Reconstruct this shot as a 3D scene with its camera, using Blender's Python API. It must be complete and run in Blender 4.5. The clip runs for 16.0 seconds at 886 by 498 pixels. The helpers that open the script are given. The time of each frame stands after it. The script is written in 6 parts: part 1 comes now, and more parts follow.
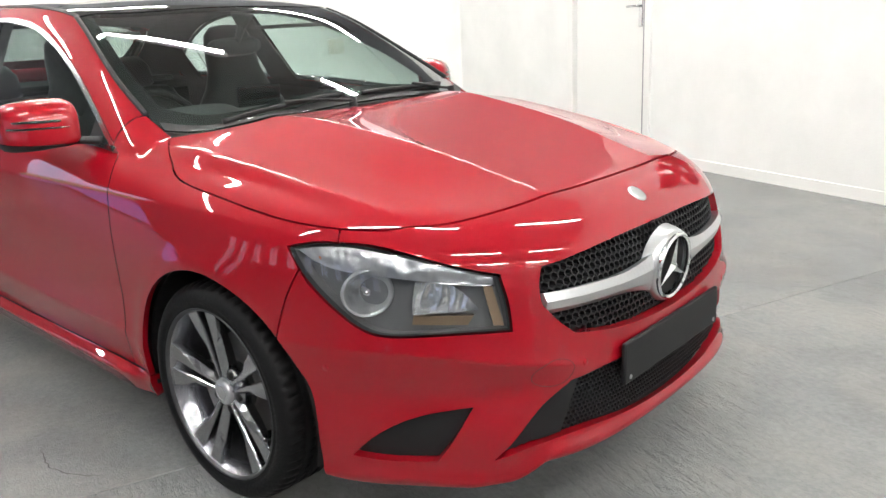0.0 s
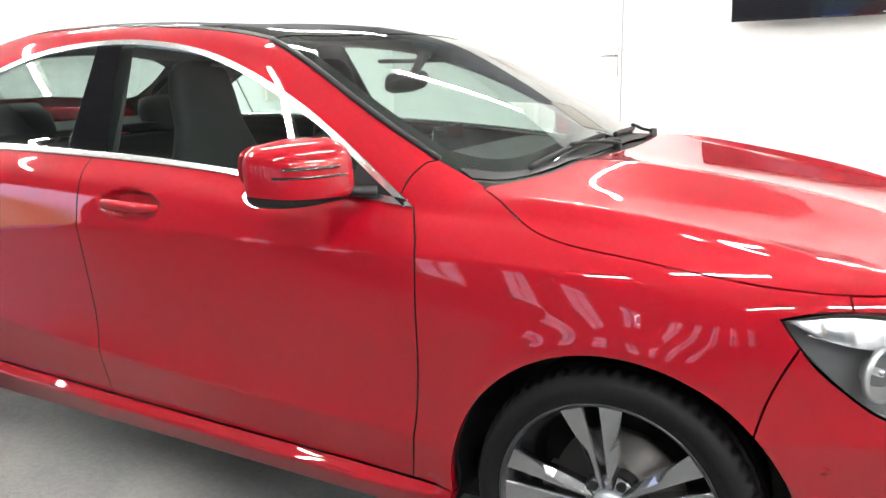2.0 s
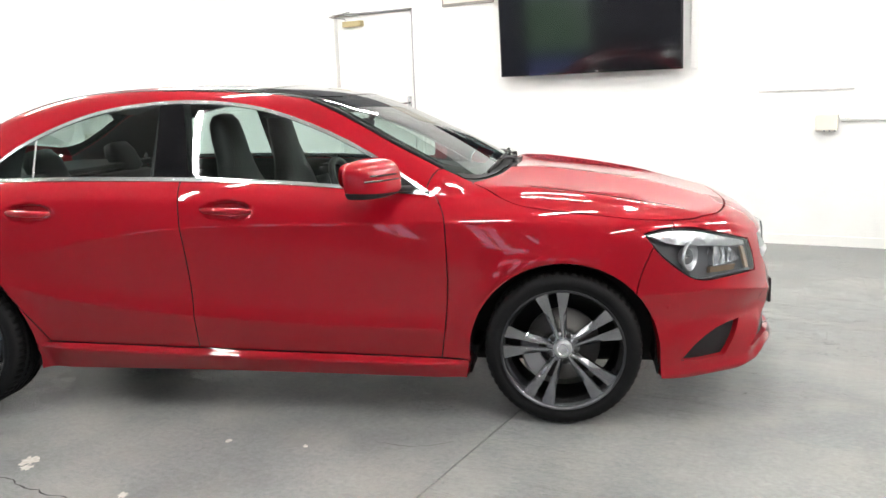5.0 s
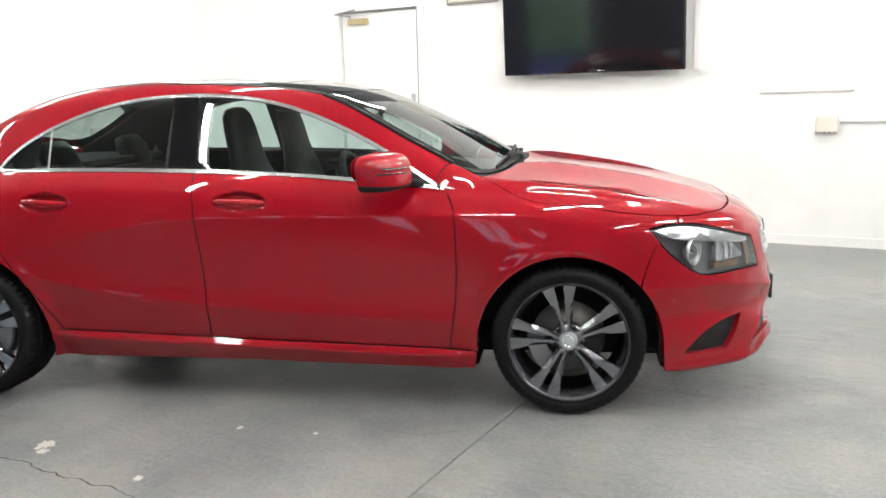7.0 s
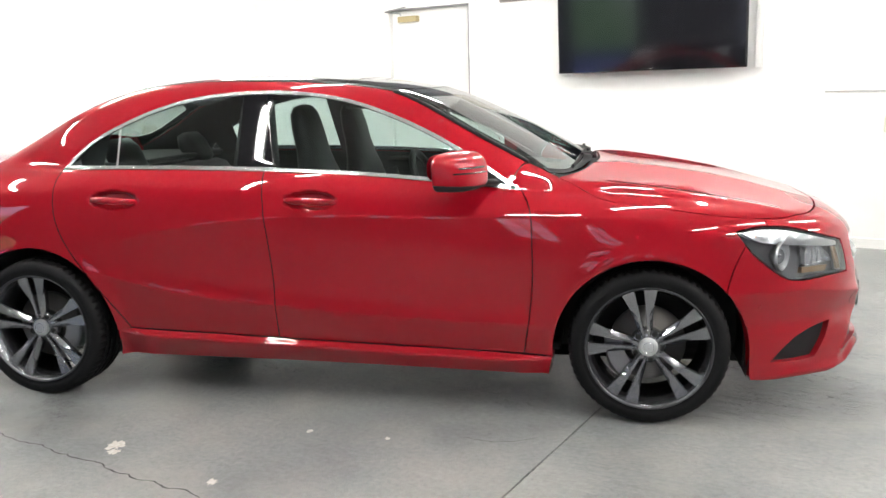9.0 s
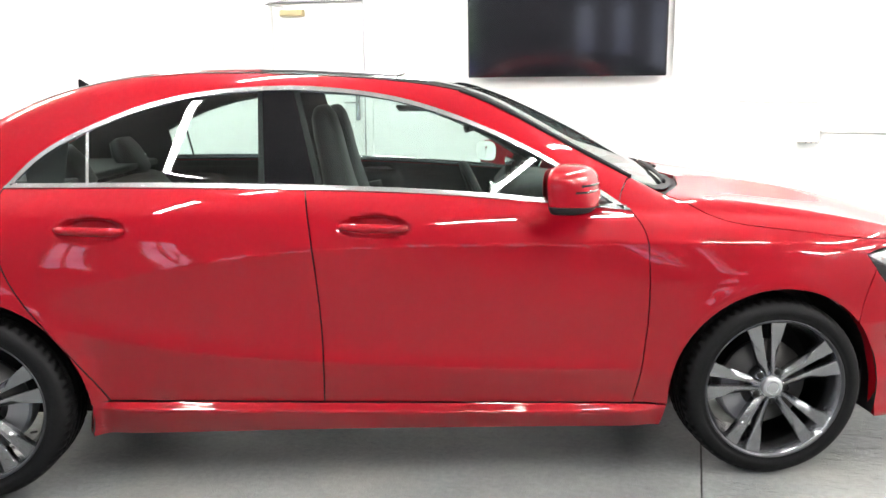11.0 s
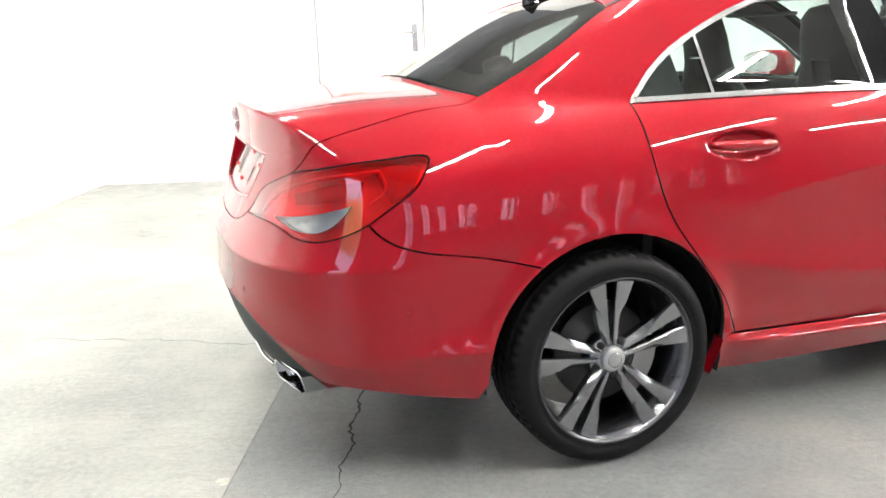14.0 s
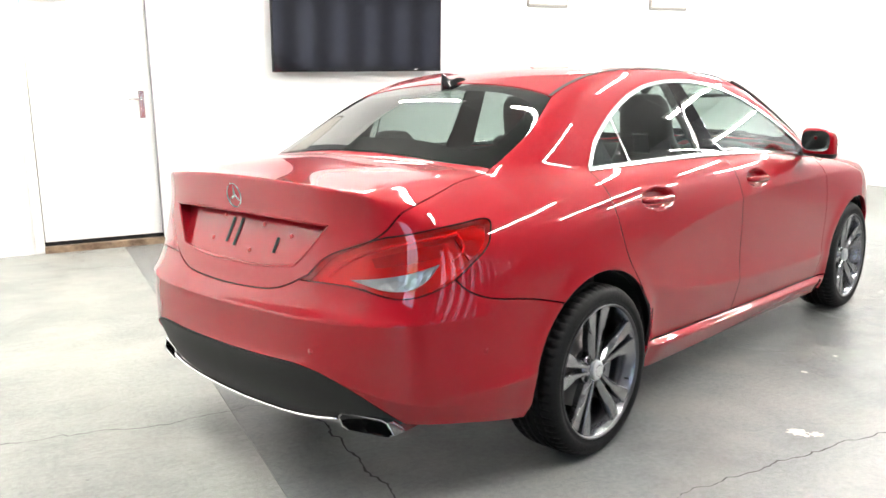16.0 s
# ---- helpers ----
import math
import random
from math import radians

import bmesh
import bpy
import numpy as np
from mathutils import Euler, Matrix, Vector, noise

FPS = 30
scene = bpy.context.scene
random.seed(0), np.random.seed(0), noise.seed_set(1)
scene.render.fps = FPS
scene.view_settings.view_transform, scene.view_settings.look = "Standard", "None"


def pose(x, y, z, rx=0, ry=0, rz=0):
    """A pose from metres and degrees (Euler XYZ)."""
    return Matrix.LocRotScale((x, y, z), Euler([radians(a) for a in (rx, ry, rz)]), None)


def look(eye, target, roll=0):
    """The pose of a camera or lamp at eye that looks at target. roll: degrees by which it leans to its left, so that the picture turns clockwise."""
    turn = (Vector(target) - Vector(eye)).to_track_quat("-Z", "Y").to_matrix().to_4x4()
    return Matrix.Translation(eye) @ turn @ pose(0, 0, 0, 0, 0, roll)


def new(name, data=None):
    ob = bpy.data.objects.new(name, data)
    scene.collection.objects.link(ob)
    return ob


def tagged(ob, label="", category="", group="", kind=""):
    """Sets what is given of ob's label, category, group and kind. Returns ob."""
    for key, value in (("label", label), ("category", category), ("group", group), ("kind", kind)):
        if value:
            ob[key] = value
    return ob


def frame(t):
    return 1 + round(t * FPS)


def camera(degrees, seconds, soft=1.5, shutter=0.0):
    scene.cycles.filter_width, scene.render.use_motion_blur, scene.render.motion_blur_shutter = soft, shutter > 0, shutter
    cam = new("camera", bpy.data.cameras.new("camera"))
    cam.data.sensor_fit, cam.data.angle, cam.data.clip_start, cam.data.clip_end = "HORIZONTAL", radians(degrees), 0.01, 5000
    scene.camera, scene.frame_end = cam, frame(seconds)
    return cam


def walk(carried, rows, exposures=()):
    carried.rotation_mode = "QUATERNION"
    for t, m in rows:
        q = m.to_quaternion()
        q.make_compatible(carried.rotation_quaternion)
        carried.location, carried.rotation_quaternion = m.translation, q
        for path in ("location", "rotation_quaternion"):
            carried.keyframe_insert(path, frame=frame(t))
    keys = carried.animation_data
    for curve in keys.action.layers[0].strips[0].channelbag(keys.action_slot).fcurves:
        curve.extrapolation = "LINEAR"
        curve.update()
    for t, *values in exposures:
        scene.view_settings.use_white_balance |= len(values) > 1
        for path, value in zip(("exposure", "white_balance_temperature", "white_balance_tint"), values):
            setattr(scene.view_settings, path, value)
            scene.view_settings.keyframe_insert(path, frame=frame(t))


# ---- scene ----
cam = camera(56.4, 16.0)
EXPOSURES = [(0, -0.17, 6500, 10), (0.5, -0.03, 6500, 10), (1, -0.12, 6500, 10), (1.5, 0.08, 6500, 10), (2, 0.4, 6500, 10), (2.5, 0.78, 6500, 10), (3, 0.8, 6500, 10), (3.5, 0.72, 6500, 10), (4.2, 0.32, 6500, 10), (6.5, -0.12, 6500, 10), (8, -0.12, 6500, 10), (9, 0, 6500, 10), (11.5, 0.66, 6500, 10), (12.5, 0.72, 6500, 10), (13.5, 0.7, 6550, 10), (14.5, 0.66, 6600, 10), (15.5, 0.5, 6600, 10), (16, 0.48, 6600, 10)]
PATH = [
    (0, (3.219, -2.005, 1.298), (1.939, -0.57, 0.751), -2.6),
    (0.5, (2.898, -2.003, 1.29), (1.664, -0.511, 0.791), -1.3),
    (1, (2.525, -2.049, 1.308), (1.319, -0.517, 0.859), -1.3),
    (1.5, (2.158, -2.239, 1.297), (1.093, -0.606, 0.852), -0.2),
    (2, (1.82, -2.447, 1.27), (0.89, -0.732, 0.828), -1.2),
    (2.5, (1.526, -2.731, 1.309), (0.738, -0.939, 0.897), -3.2),
    (3, (1.392, -3.095, 1.341), (0.94, -1.18, 0.984), -1.2),
    (3.5, (1.405, -3.462, 1.311), (1.045, -1.528, 0.95), -0.9),
    (4, (1.404, -3.792, 1.331), (1.088, -1.85, 0.976), -2.3),
    (6.5, (1.355, -4.163, 1.313), (1.062, -2.218, 0.949), -1.5),
    (7, (1.35, -4.161, 1.312), (1.049, -2.217, 0.952), -1.4),
    (7.5, (1.341, -4.156, 1.309), (1.028, -2.214, 0.949), -1.5),
    (8, (1.32, -4.157, 1.31), (0.986, -2.219, 0.947), -1.5),
    (8.5, (1.267, -4.153, 1.312), (0.907, -2.22, 0.947), -1.6),
    (9, (1.168, -4.098, 1.31), (0.788, -2.168, 0.949), -1.3),
    (11.5, (-0.345, -3.423, 1.301), (-0.153, -1.464, 0.947), -0.4),
    (12, (-0.74, -3.34, 1.282), (-0.539, -1.388, 0.895), -1.0),
    (12.5, (-1.188, -3.19, 1.264), (-0.892, -1.262, 0.825), -1.9),
    (13, (-1.624, -3.142, 1.246), (-1.277, -1.227, 0.787), -2.8),
    (13.5, (-2.095, -3.009, 1.222), (-1.61, -1.128, 0.749), -2.2),
    (14, (-2.49, -2.821, 1.224), (-1.888, -0.979, 0.731), -2.2),
    (14.5, (-2.888, -2.724, 1.268), (-2.054, -0.976, 0.771), -1.8),
    (15, (-3.238, -2.599, 1.26), (-2.199, -0.958, 0.782), -1.1),
    (15.3, (-3.397, -2.507, 1.286), (-2.242, -0.941, 0.826), -1.9),
    (15.5, (-3.508, -2.488, 1.304), (-2.286, -0.963, 0.877), -2.1),
    (16, (-3.811, -2.442, 1.335), (-2.389, -1.089, 0.953), -1.0),
]
walk(cam, [(t, look(eye, target, roll)) for t, eye, target, roll in PATH], EXPOSURES)

# ---- sky, lamps and exposure ----
world = bpy.data.worlds.new("world")
scene.world = world
world.use_nodes = True
wt = world.node_tree
sky = wt.nodes.new("ShaderNodeTexSky")
sky.sky_type, sky.sun_disc, sky.sun_elevation, sky.sun_rotation = "NISHITA", False, radians(38), radians(200)
wt.links.new(sky.outputs[0], wt.nodes["Background"].inputs[0])
wt.nodes["Background"].inputs[1].default_value = 0.1
scene.view_settings.exposure = 0.0
TUBE_POWER = 198.0
WINDOW_POWER = 3.6

# the room stands askew to the car: u runs along the far wall, v away from the room
ROOM = pose(1.81, 3.752, 0, 0, 0, -20.28)
U0, U1, V0, HIGH = -5.25, 6.6, -10.2, 3.85
LAMP_Z, WHITE_TOP = 3.08, 2.62


# ---- materials ----
def material(name, colour=(0.5, 0.5, 0.5), rough=0.5, metal=0.0, **more):
    m = bpy.data.materials.new(name)
    m.use_nodes = True
    b = m.node_tree.nodes["Principled BSDF"]
    b.inputs["Base Color"].default_value = (*colour, 1)
    b.inputs["Roughness"].default_value, b.inputs["Metallic"].default_value = rough, metal
    for key, value in more.items():
        b.inputs[key.replace("_", " ")].default_value = value
    return m


def node(m, kind, **sets):
    n = m.node_tree.nodes.new(kind)
    for key, value in sets.items():
        if key in n.inputs:
            n.inputs[key].default_value = value
    return n


def noise_on(m, scale, detail=6.0, rough=0.6, coords="Object"):
    c = m.node_tree.nodes.new("ShaderNodeTexCoord")
    n = node(m, "ShaderNodeTexNoise", Scale=scale, Detail=detail, Roughness=rough)
    m.node_tree.links.new(c.outputs[coords], n.inputs["Vector"])
    return n


def ramp(m, source, stops):
    r = m.node_tree.nodes.new("ShaderNodeValToRGB")
    while len(r.color_ramp.elements) < len(stops):
        r.color_ramp.elements.new(0.5)
    for e, (at, c) in zip(r.color_ramp.elements, stops):
        e.position, e.color = at, (*c, 1) if not isinstance(c, float) else (c, c, c, 1)
    m.node_tree.links.new(source, r.inputs[0])
    return r


def bump(m, source, strength, distance=0.002):
    b = node(m, "ShaderNodeBump", Strength=strength, Distance=distance)
    m.node_tree.links.new(source, b.inputs["Height"])
    m.node_tree.links.new(b.outputs[0], m.node_tree.nodes["Principled BSDF"].inputs["Normal"])
    return b


def to(m, out, key):
    m.node_tree.links.new(out, m.node_tree.nodes["Principled BSDF"].inputs[key])


PAINT = material("red_paint", (0.28, 0.003, 0.011), 0.42, Coat_Weight=1.0, Coat_Roughness=0.03, Coat_IOR=1.52, Specular_IOR_Level=0.05, Metallic=0.1)
n = noise_on(PAINT, 900, 2)
r = ramp(PAINT, n.outputs[0], [(0.3, (0.262, 0.0020, 0.0085)), (0.7, (0.302, 0.0024, 0.0105))])
to(PAINT, r.outputs[0], "Base Color")
n = noise_on(PAINT, 6, 4)
r = ramp(PAINT, n.outputs[0], [(0.35, 0.008), (0.75, 0.03)])
to(PAINT, r.outputs[0], "Coat Roughness")

BLACK = material("black_plastic", (0.010, 0.010, 0.011), 0.55, Specular_IOR_Level=0.3)
n = noise_on(BLACK, 700, 3)
bump(BLACK, n.outputs[0], 0.25, 0.0006)
# near-black that stands for shade in gaps, holes and hollows
DARK = material("gap_shade_black", (0.006, 0.006, 0.006), 0.9)
GLOSS = material("gloss_black", (0.006, 0.006, 0.007), 0.05, Coat_Weight=1.0, Coat_Roughness=0.02)
PILLAR = material("pillar_black", (0.004, 0.004, 0.005), 0.03, Specular_IOR_Level=0.4)
CHROME = material("chrome", (0.86, 0.87, 0.88), 0.09, 1.0)
SATIN = material("satin_chrome", (0.74, 0.75, 0.76), 0.24, 1.0)
SILVER = material("silver_paint", (0.52, 0.53, 0.54), 0.30, 0.85, Coat_Weight=0.6, Coat_Roughness=0.08)
ALLOY = material("grey_alloy", (0.30, 0.305, 0.32), 0.26, 1.0, Coat_Weight=0.6, Coat_Roughness=0.06)
n = noise_on(ALLOY, 25, 2)
r = ramp(ALLOY, n.outputs[0], [(0.3, 0.20), (0.8, 0.28)])
to(ALLOY, r.outputs[0], "Roughness")
BARREL = material("rim_barrel", (0.30, 0.30, 0.32), 0.26, 1.0)
IRON = material("brake_iron", (0.13, 0.125, 0.12), 0.45, 0.85)
RUBBER = material("tyre_rubber", (0.0065, 0.0065, 0.007), 0.62, Specular_IOR_Level=0.16)
n = noise_on(RUBBER, 160, 5)
bump(RUBBER, n.outputs[0], 0.3, 0.0008)
r = ramp(RUBBER, n.outputs[0], [(0.35, 0.52), (0.75, 0.75)])
to(RUBBER, r.outputs[0], "Roughness")
LEATHER = material("black_leather", (0.007, 0.007, 0.0075), 0.45, Specular_IOR_Level=0.3)
n = noise_on(LEATHER, 420, 4)
bump(LEATHER, n.outputs[0], 0.35, 0.0008)
SOFT = material("dash_plastic", (0.013, 0.0135, 0.014), 0.6, Specular_IOR_Level=0.3)
n = noise_on(SOFT, 500, 3)
bump(SOFT, n.outputs[0], 0.3, 0.0006)
CLOTH = material("headlining", (0.05, 0.05, 0.05), 0.95)


def clear(name, tint, coat=True, ior=1.5, rough=0.0):
    """Thin glass: it lets light straight through, tinted, and mirrors as glass does."""
    m = bpy.data.materials.new(name)
    m.use_nodes = True
    t = m.node_tree
    t.nodes.remove(t.nodes["Principled BSDF"])
    thin = t.nodes.new("ShaderNodeBsdfTransparent")
    thin.inputs[0].default_value = (*tint, 1)
    gloss = t.nodes.new("ShaderNodeBsdfGlossy")
    gloss.inputs["Roughness"].default_value = rough
    look_on = t.nodes.new("ShaderNodeLayerWeight")
    look_on.inputs[0].default_value = 0.5
    power = t.nodes.new("ShaderNodeMath")
    power.operation = "POWER"
    power.inputs[1].default_value = 4.2
    t.links.new(look_on.outputs["Facing"], power.inputs[0])
    share = t.nodes.new("ShaderNodeMath")
    share.operation = "MULTIPLY_ADD"
    base = ((ior - 1) / (ior + 1))**2
    share.inputs[1].default_value, share.inputs[2].default_value = 1 - base, base
    share.use_clamp = True
    t.links.new(power.outputs[0], share.inputs[0])
    twice = t.nodes.new("ShaderNodeMath")  # both faces of the pane: 2 r / (1 + r)
    twice.operation = "MULTIPLY"
    twice.inputs[1].default_value = 2.0
    t.links.new(share.outputs[0], twice.inputs[0])
    whole = t.nodes.new("ShaderNodeMath")
    whole.operation = "ADD"
    whole.inputs[1].default_value = 1.0
    t.links.new(share.outputs[0], whole.inputs[0])
    both_faces = t.nodes.new("ShaderNodeMath")
    both_faces.operation = "DIVIDE"
    t.links.new(twice.outputs[0], both_faces.inputs[0])
    t.links.new(whole.outputs[0], both_faces.inputs[1])
    mix = t.nodes.new("ShaderNodeMixShader")
    t.links.new(both_faces.outputs[0], mix.inputs[0])
    t.links.new(thin.outputs[0], mix.inputs[1])
    t.links.new(gloss.outputs[0], mix.inputs[2])
    t.links.new(mix.outputs[0], t.nodes["Material Output"].inputs[0])
    return m


GLASS = clear("tinted_glass", (0.72, 0.82, 0.79), ior=1.6)
REAR_GLASS = clear("rear_window_glass", (0.50, 0.58, 0.55), ior=1.6)
SCREEN_GLASS = clear("windscreen_glass", (0.76, 0.89, 0.84), ior=1.6)
LENS = clear("lamp_lens", (0.92, 0.94, 0.95), ior=1.55)
RED_LENS = clear("red_lens", (0.95, 0.12, 0.13), ior=1.55)
AMBER = material("amber_plastic", (0.75, 0.22, 0.03), 0.25)
RED_IN = material("red_reflector", (0.70, 0.05, 0.06), 0.3, 0.5, Coat_Weight=0.5)

WALL = material("white_wall_paint", (0.82, 0.82, 0.80), 0.62)
n = noise_on(WALL, 2.2, 5)
r = ramp(WALL, n.outputs[0], [(0.3, (0.76, 0.765, 0.75)), (0.7, (0.84, 0.84, 0.825))])
to(WALL, r.outputs[0], "Base Color")
n = noise_on(WALL, 60, 5)
bump(WALL, n.outputs[0], 0.35, 0.004)
# dark tone put on unseen walls so the car mirrors a dim room
DIM = material("dim_unseen_wall", (0.07, 0.075, 0.08), 0.6)
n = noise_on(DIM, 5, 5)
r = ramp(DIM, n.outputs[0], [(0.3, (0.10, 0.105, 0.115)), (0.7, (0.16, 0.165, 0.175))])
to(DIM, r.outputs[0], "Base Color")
# half tone added to soften the mirrored edge from white wall to dark
MID = material("grey_reflection_step", (0.36, 0.36, 0.35), 0.6)
n = noise_on(MID, 4, 5)
r = ramp(MID, n.outputs[0], [(0.3, (0.32, 0.32, 0.315)), (0.7, (0.40, 0.40, 0.39))])
to(MID, r.outputs[0], "Base Color")
CEIL = material("ceiling_paint", (0.16, 0.16, 0.16), 0.8)
n = noise_on(CEIL, 3.0, 4)
r = ramp(CEIL, n.outputs[0], [(0.3, (0.14, 0.14, 0.14)), (0.7, (0.18, 0.18, 0.177))])
to(CEIL, r.outputs[0], "Base Color")
WHITE = material("white_gloss_paint", (0.80, 0.80, 0.78), 0.35)
n = noise_on(WHITE, 14, 4)
bump(WHITE, n.outputs[0], 0.12, 0.002)
GREY_PLASTIC = material("grey_plastic", (0.70, 0.67, 0.60), 0.5)
BRASS = material("worn_brass", (0.50, 0.42, 0.24), 0.3, 0.9)
STEEL = material("dull_steel", (0.35, 0.35, 0.36), 0.4, 0.9)
TV_GLASS = material("screen_glass", (0.006, 0.006, 0.008), 0.09, Specular_IOR_Level=0.6)


def glow(name, colour, power):
    m = bpy.data.materials.new(name)
    m.use_nodes = True
    b = m.node_tree.nodes["Principled BSDF"]
    b.inputs["Base Color"].default_value = (0.9, 0.9, 0.9, 1)
    b.inputs["Emission Color"].default_value, b.inputs["Emission Strength"].default_value = (*colour, 1), power
    return m


TUBE = glow("fluorescent_tube", (1.0, 0.98, 0.94), TUBE_POWER)
PANE = clear("window_pane", (0.9, 0.92, 0.92))
# the bright yard outside the windows, seen only in reflections
YARD = bpy.data.materials.new("yard_backdrop")
YARD.use_nodes = True
b = YARD.node_tree.nodes["Principled BSDF"]
b.inputs["Base Color"].default_value, b.inputs["Emission Strength"].default_value = (0, 0, 0, 1), WINDOW_POWER
n = noise_on(YARD, 0.9, 5)
green = ramp(YARD, n.outputs[0], [(0.34, (0.06, 0.11, 0.08)), (0.46, (0.14, 0.27, 0.13)), (0.58, (0.24, 0.36, 0.24)), (0.74, (0.44, 0.52, 0.50))])
pale_sky = ramp(YARD, n.outputs[0], [(0.30, (0.34, 0.36, 0.62)), (0.60, (0.72, 0.76, 1.0))])
c = YARD.node_tree.nodes.new("ShaderNodeTexCoord")
z = YARD.node_tree.nodes.new("ShaderNodeSeparateXYZ")
YARD.node_tree.links.new(c.outputs["Object"], z.inputs[0])


def blend(axis, low, high, first, second):
    """Goes from one colour to the other along an axis of the yard."""
    way = YARD.node_tree.nodes.new("ShaderNodeMapRange")
    way.inputs[1].default_value, way.inputs[2].default_value = low, high
    YARD.node_tree.links.new(z.outputs[axis], way.inputs[0])
    mix = YARD.node_tree.nodes.new("ShaderNodeMix")
    mix.data_type = "RGBA"
    YARD.node_tree.links.new(way.outputs[0], mix.inputs[0])
    for k, col in ((6, first), (7, second)):
        if isinstance(col, tuple):
            mix.inputs[k].default_value = (*col, 1)
        else:
            YARD.node_tree.links.new(col, mix.inputs[k])
    return mix.outputs[2]


hedge = blend(2, 0.45, 0.70, (0.16, 0.20, 0.50), (0.03, 0.045, 0.12))
hedge = blend(2, 0.72, 0.95, hedge, green.outputs[0])
hedge = blend(2, 2.2, 2.7, hedge, (0.62, 0.70, 1.0))
to(YARD, blend(0, -3.3, -2.6, hedge, pale_sky.outputs[0]), "Emission Color")


# ---- building helpers ----
def part(name, data, mat, parent=None, label="", smooth=False):
    """Links a bmesh or a mesh as one object under a thing or a part."""
    if isinstance(data, bmesh.types.BMesh):
        me = bpy.data.meshes.new(name)
        if smooth:
            for f in data.faces:
                f.smooth = True
        data.to_mesh(me)
        data.free()
    else:
        me = data
    if mat and not me.materials:
        me.materials.append(mat)
    ob = new(name, me)
    if parent:
        ob.parent = parent
    if label:
        ob["label"] = label
    return ob


def thing(name, label, category, group="", at=None):
    ob = new(name)
    ob.empty_display_size = 0.1
    if at is not None:
        ob.matrix_world = at
    return tagged(ob, label, category, group)


def box(bm, x0, x1, y0, y1, z0, z1, bevel=0.0, seg=2):
    r = bmesh.ops.create_cube(bm, size=1, matrix=Matrix.Translation(((x0 + x1) / 2, (y0 + y1) / 2, (z0 + z1) / 2)) @ Matrix.Diagonal((abs(x1 - x0), abs(y1 - y0), abs(z1 - z0), 1)))
    if bevel:
        es = list({e for v in r["verts"] for e in v.link_edges})
        bmesh.ops.bevel(bm, geom=es, offset=bevel, segments=seg, affect="EDGES", profile=0.5)
    return r["verts"]


def boxed(name, dims, mat, parent=None, label="", bevel=0.003, at=None, smooth=False):
    bm = bmesh.new()
    box(bm, *dims, bevel)
    ob = part(name, bm, mat, parent, label, smooth)
    if at is not None:
        ob.matrix_basis = at
    return ob


def lathe(profile, axis="y", n=64, closed=False):
    """A turned form: profile rows of (radius, place along the axis)."""
    bm = bmesh.new()
    rings = []
    for r, a in profile:
        ring = []
        for i in range(n):
            t = 2 * math.pi * i / n
            c, s = r * math.cos(t), r * math.sin(t)
            ring.append(bm.verts.new((c, a, s) if axis == "y" else (c, s, a) if axis == "z" else (a, c, s)))
        rings.append(ring)
    pairs = list(zip(rings, rings[1:] + ([rings[0]] if closed else [])))
    for a, b in pairs if closed else zip(rings, rings[1:]):
        for i in range(n):
            bm.faces.new((a[i], a[(i + 1) % n], b[(i + 1) % n], b[i]))
    bmesh.ops.recalc_face_normals(bm, faces=bm.faces)
    return bm


def tube(points, radius, sides=10, flat=1.0, cap=True):
    """A bar swept along points; flat < 1 squeezes it."""
    bm = bmesh.new()
    pts = [Vector(p) for p in points]
    rad = [float(r) for r in radius] if hasattr(radius, "__len__") else [radius] * len(pts)
    rings, up = [], Vector((0, 0, 1))
    for i, p in enumerate(pts):
        t = (pts[min(i + 1, len(pts) - 1)] - pts[max(i - 1, 0)]).normalized()
        a = t.cross(up)
        if a.length < 0.05:
            a = t.cross(Vector((1, 0, 0)))
        a.normalize()
        b = a.cross(t).normalized()
        rings.append([bm.verts.new(p + rad[i] * (math.cos(2 * math.pi * k / sides) * a + flat * math.sin(2 * math.pi * k / sides) * b)) for k in range(sides)])
    for r0, r1 in zip(rings, rings[1:]):
        for k in range(sides):
            bm.faces.new((r0[k], r0[(k + 1) % sides], r1[(k + 1) % sides], r1[k]))
    if cap:
        bm.faces.new(rings[0][::-1])
        bm.faces.new(rings[-1])
    bmesh.ops.recalc_face_normals(bm, faces=bm.faces)
    return bm


def prism(outline, y0, y1, bevel=0.0):
    """A plate with the outline (x, z), from y0 to y1."""
    bm = bmesh.new()
    a = [bm.verts.new((x, y0, z)) for x, z in outline]
    b = [bm.verts.new((x, y1, z)) for x, z in outline]
    bm.faces.new(a)
    bm.faces.new(b[::-1])
    for i in range(len(a)):
        j = (i + 1) % len(a)
        bm.faces.new((a[j], a[i], b[i], b[j]))
    bmesh.ops.recalc_face_normals(bm, faces=bm.faces)
    if bevel:
        bmesh.ops.bevel(bm, geom=list(bm.edges), offset=bevel, segments=2, affect="EDGES")
    return bm


# ---- the room ----
def in_room(ob):
    ob.matrix_world = ROOM @ ob.matrix_basis
    return ob


FLOOR = material("grey_floor_paint", (0.21, 0.23, 0.235), 0.42)


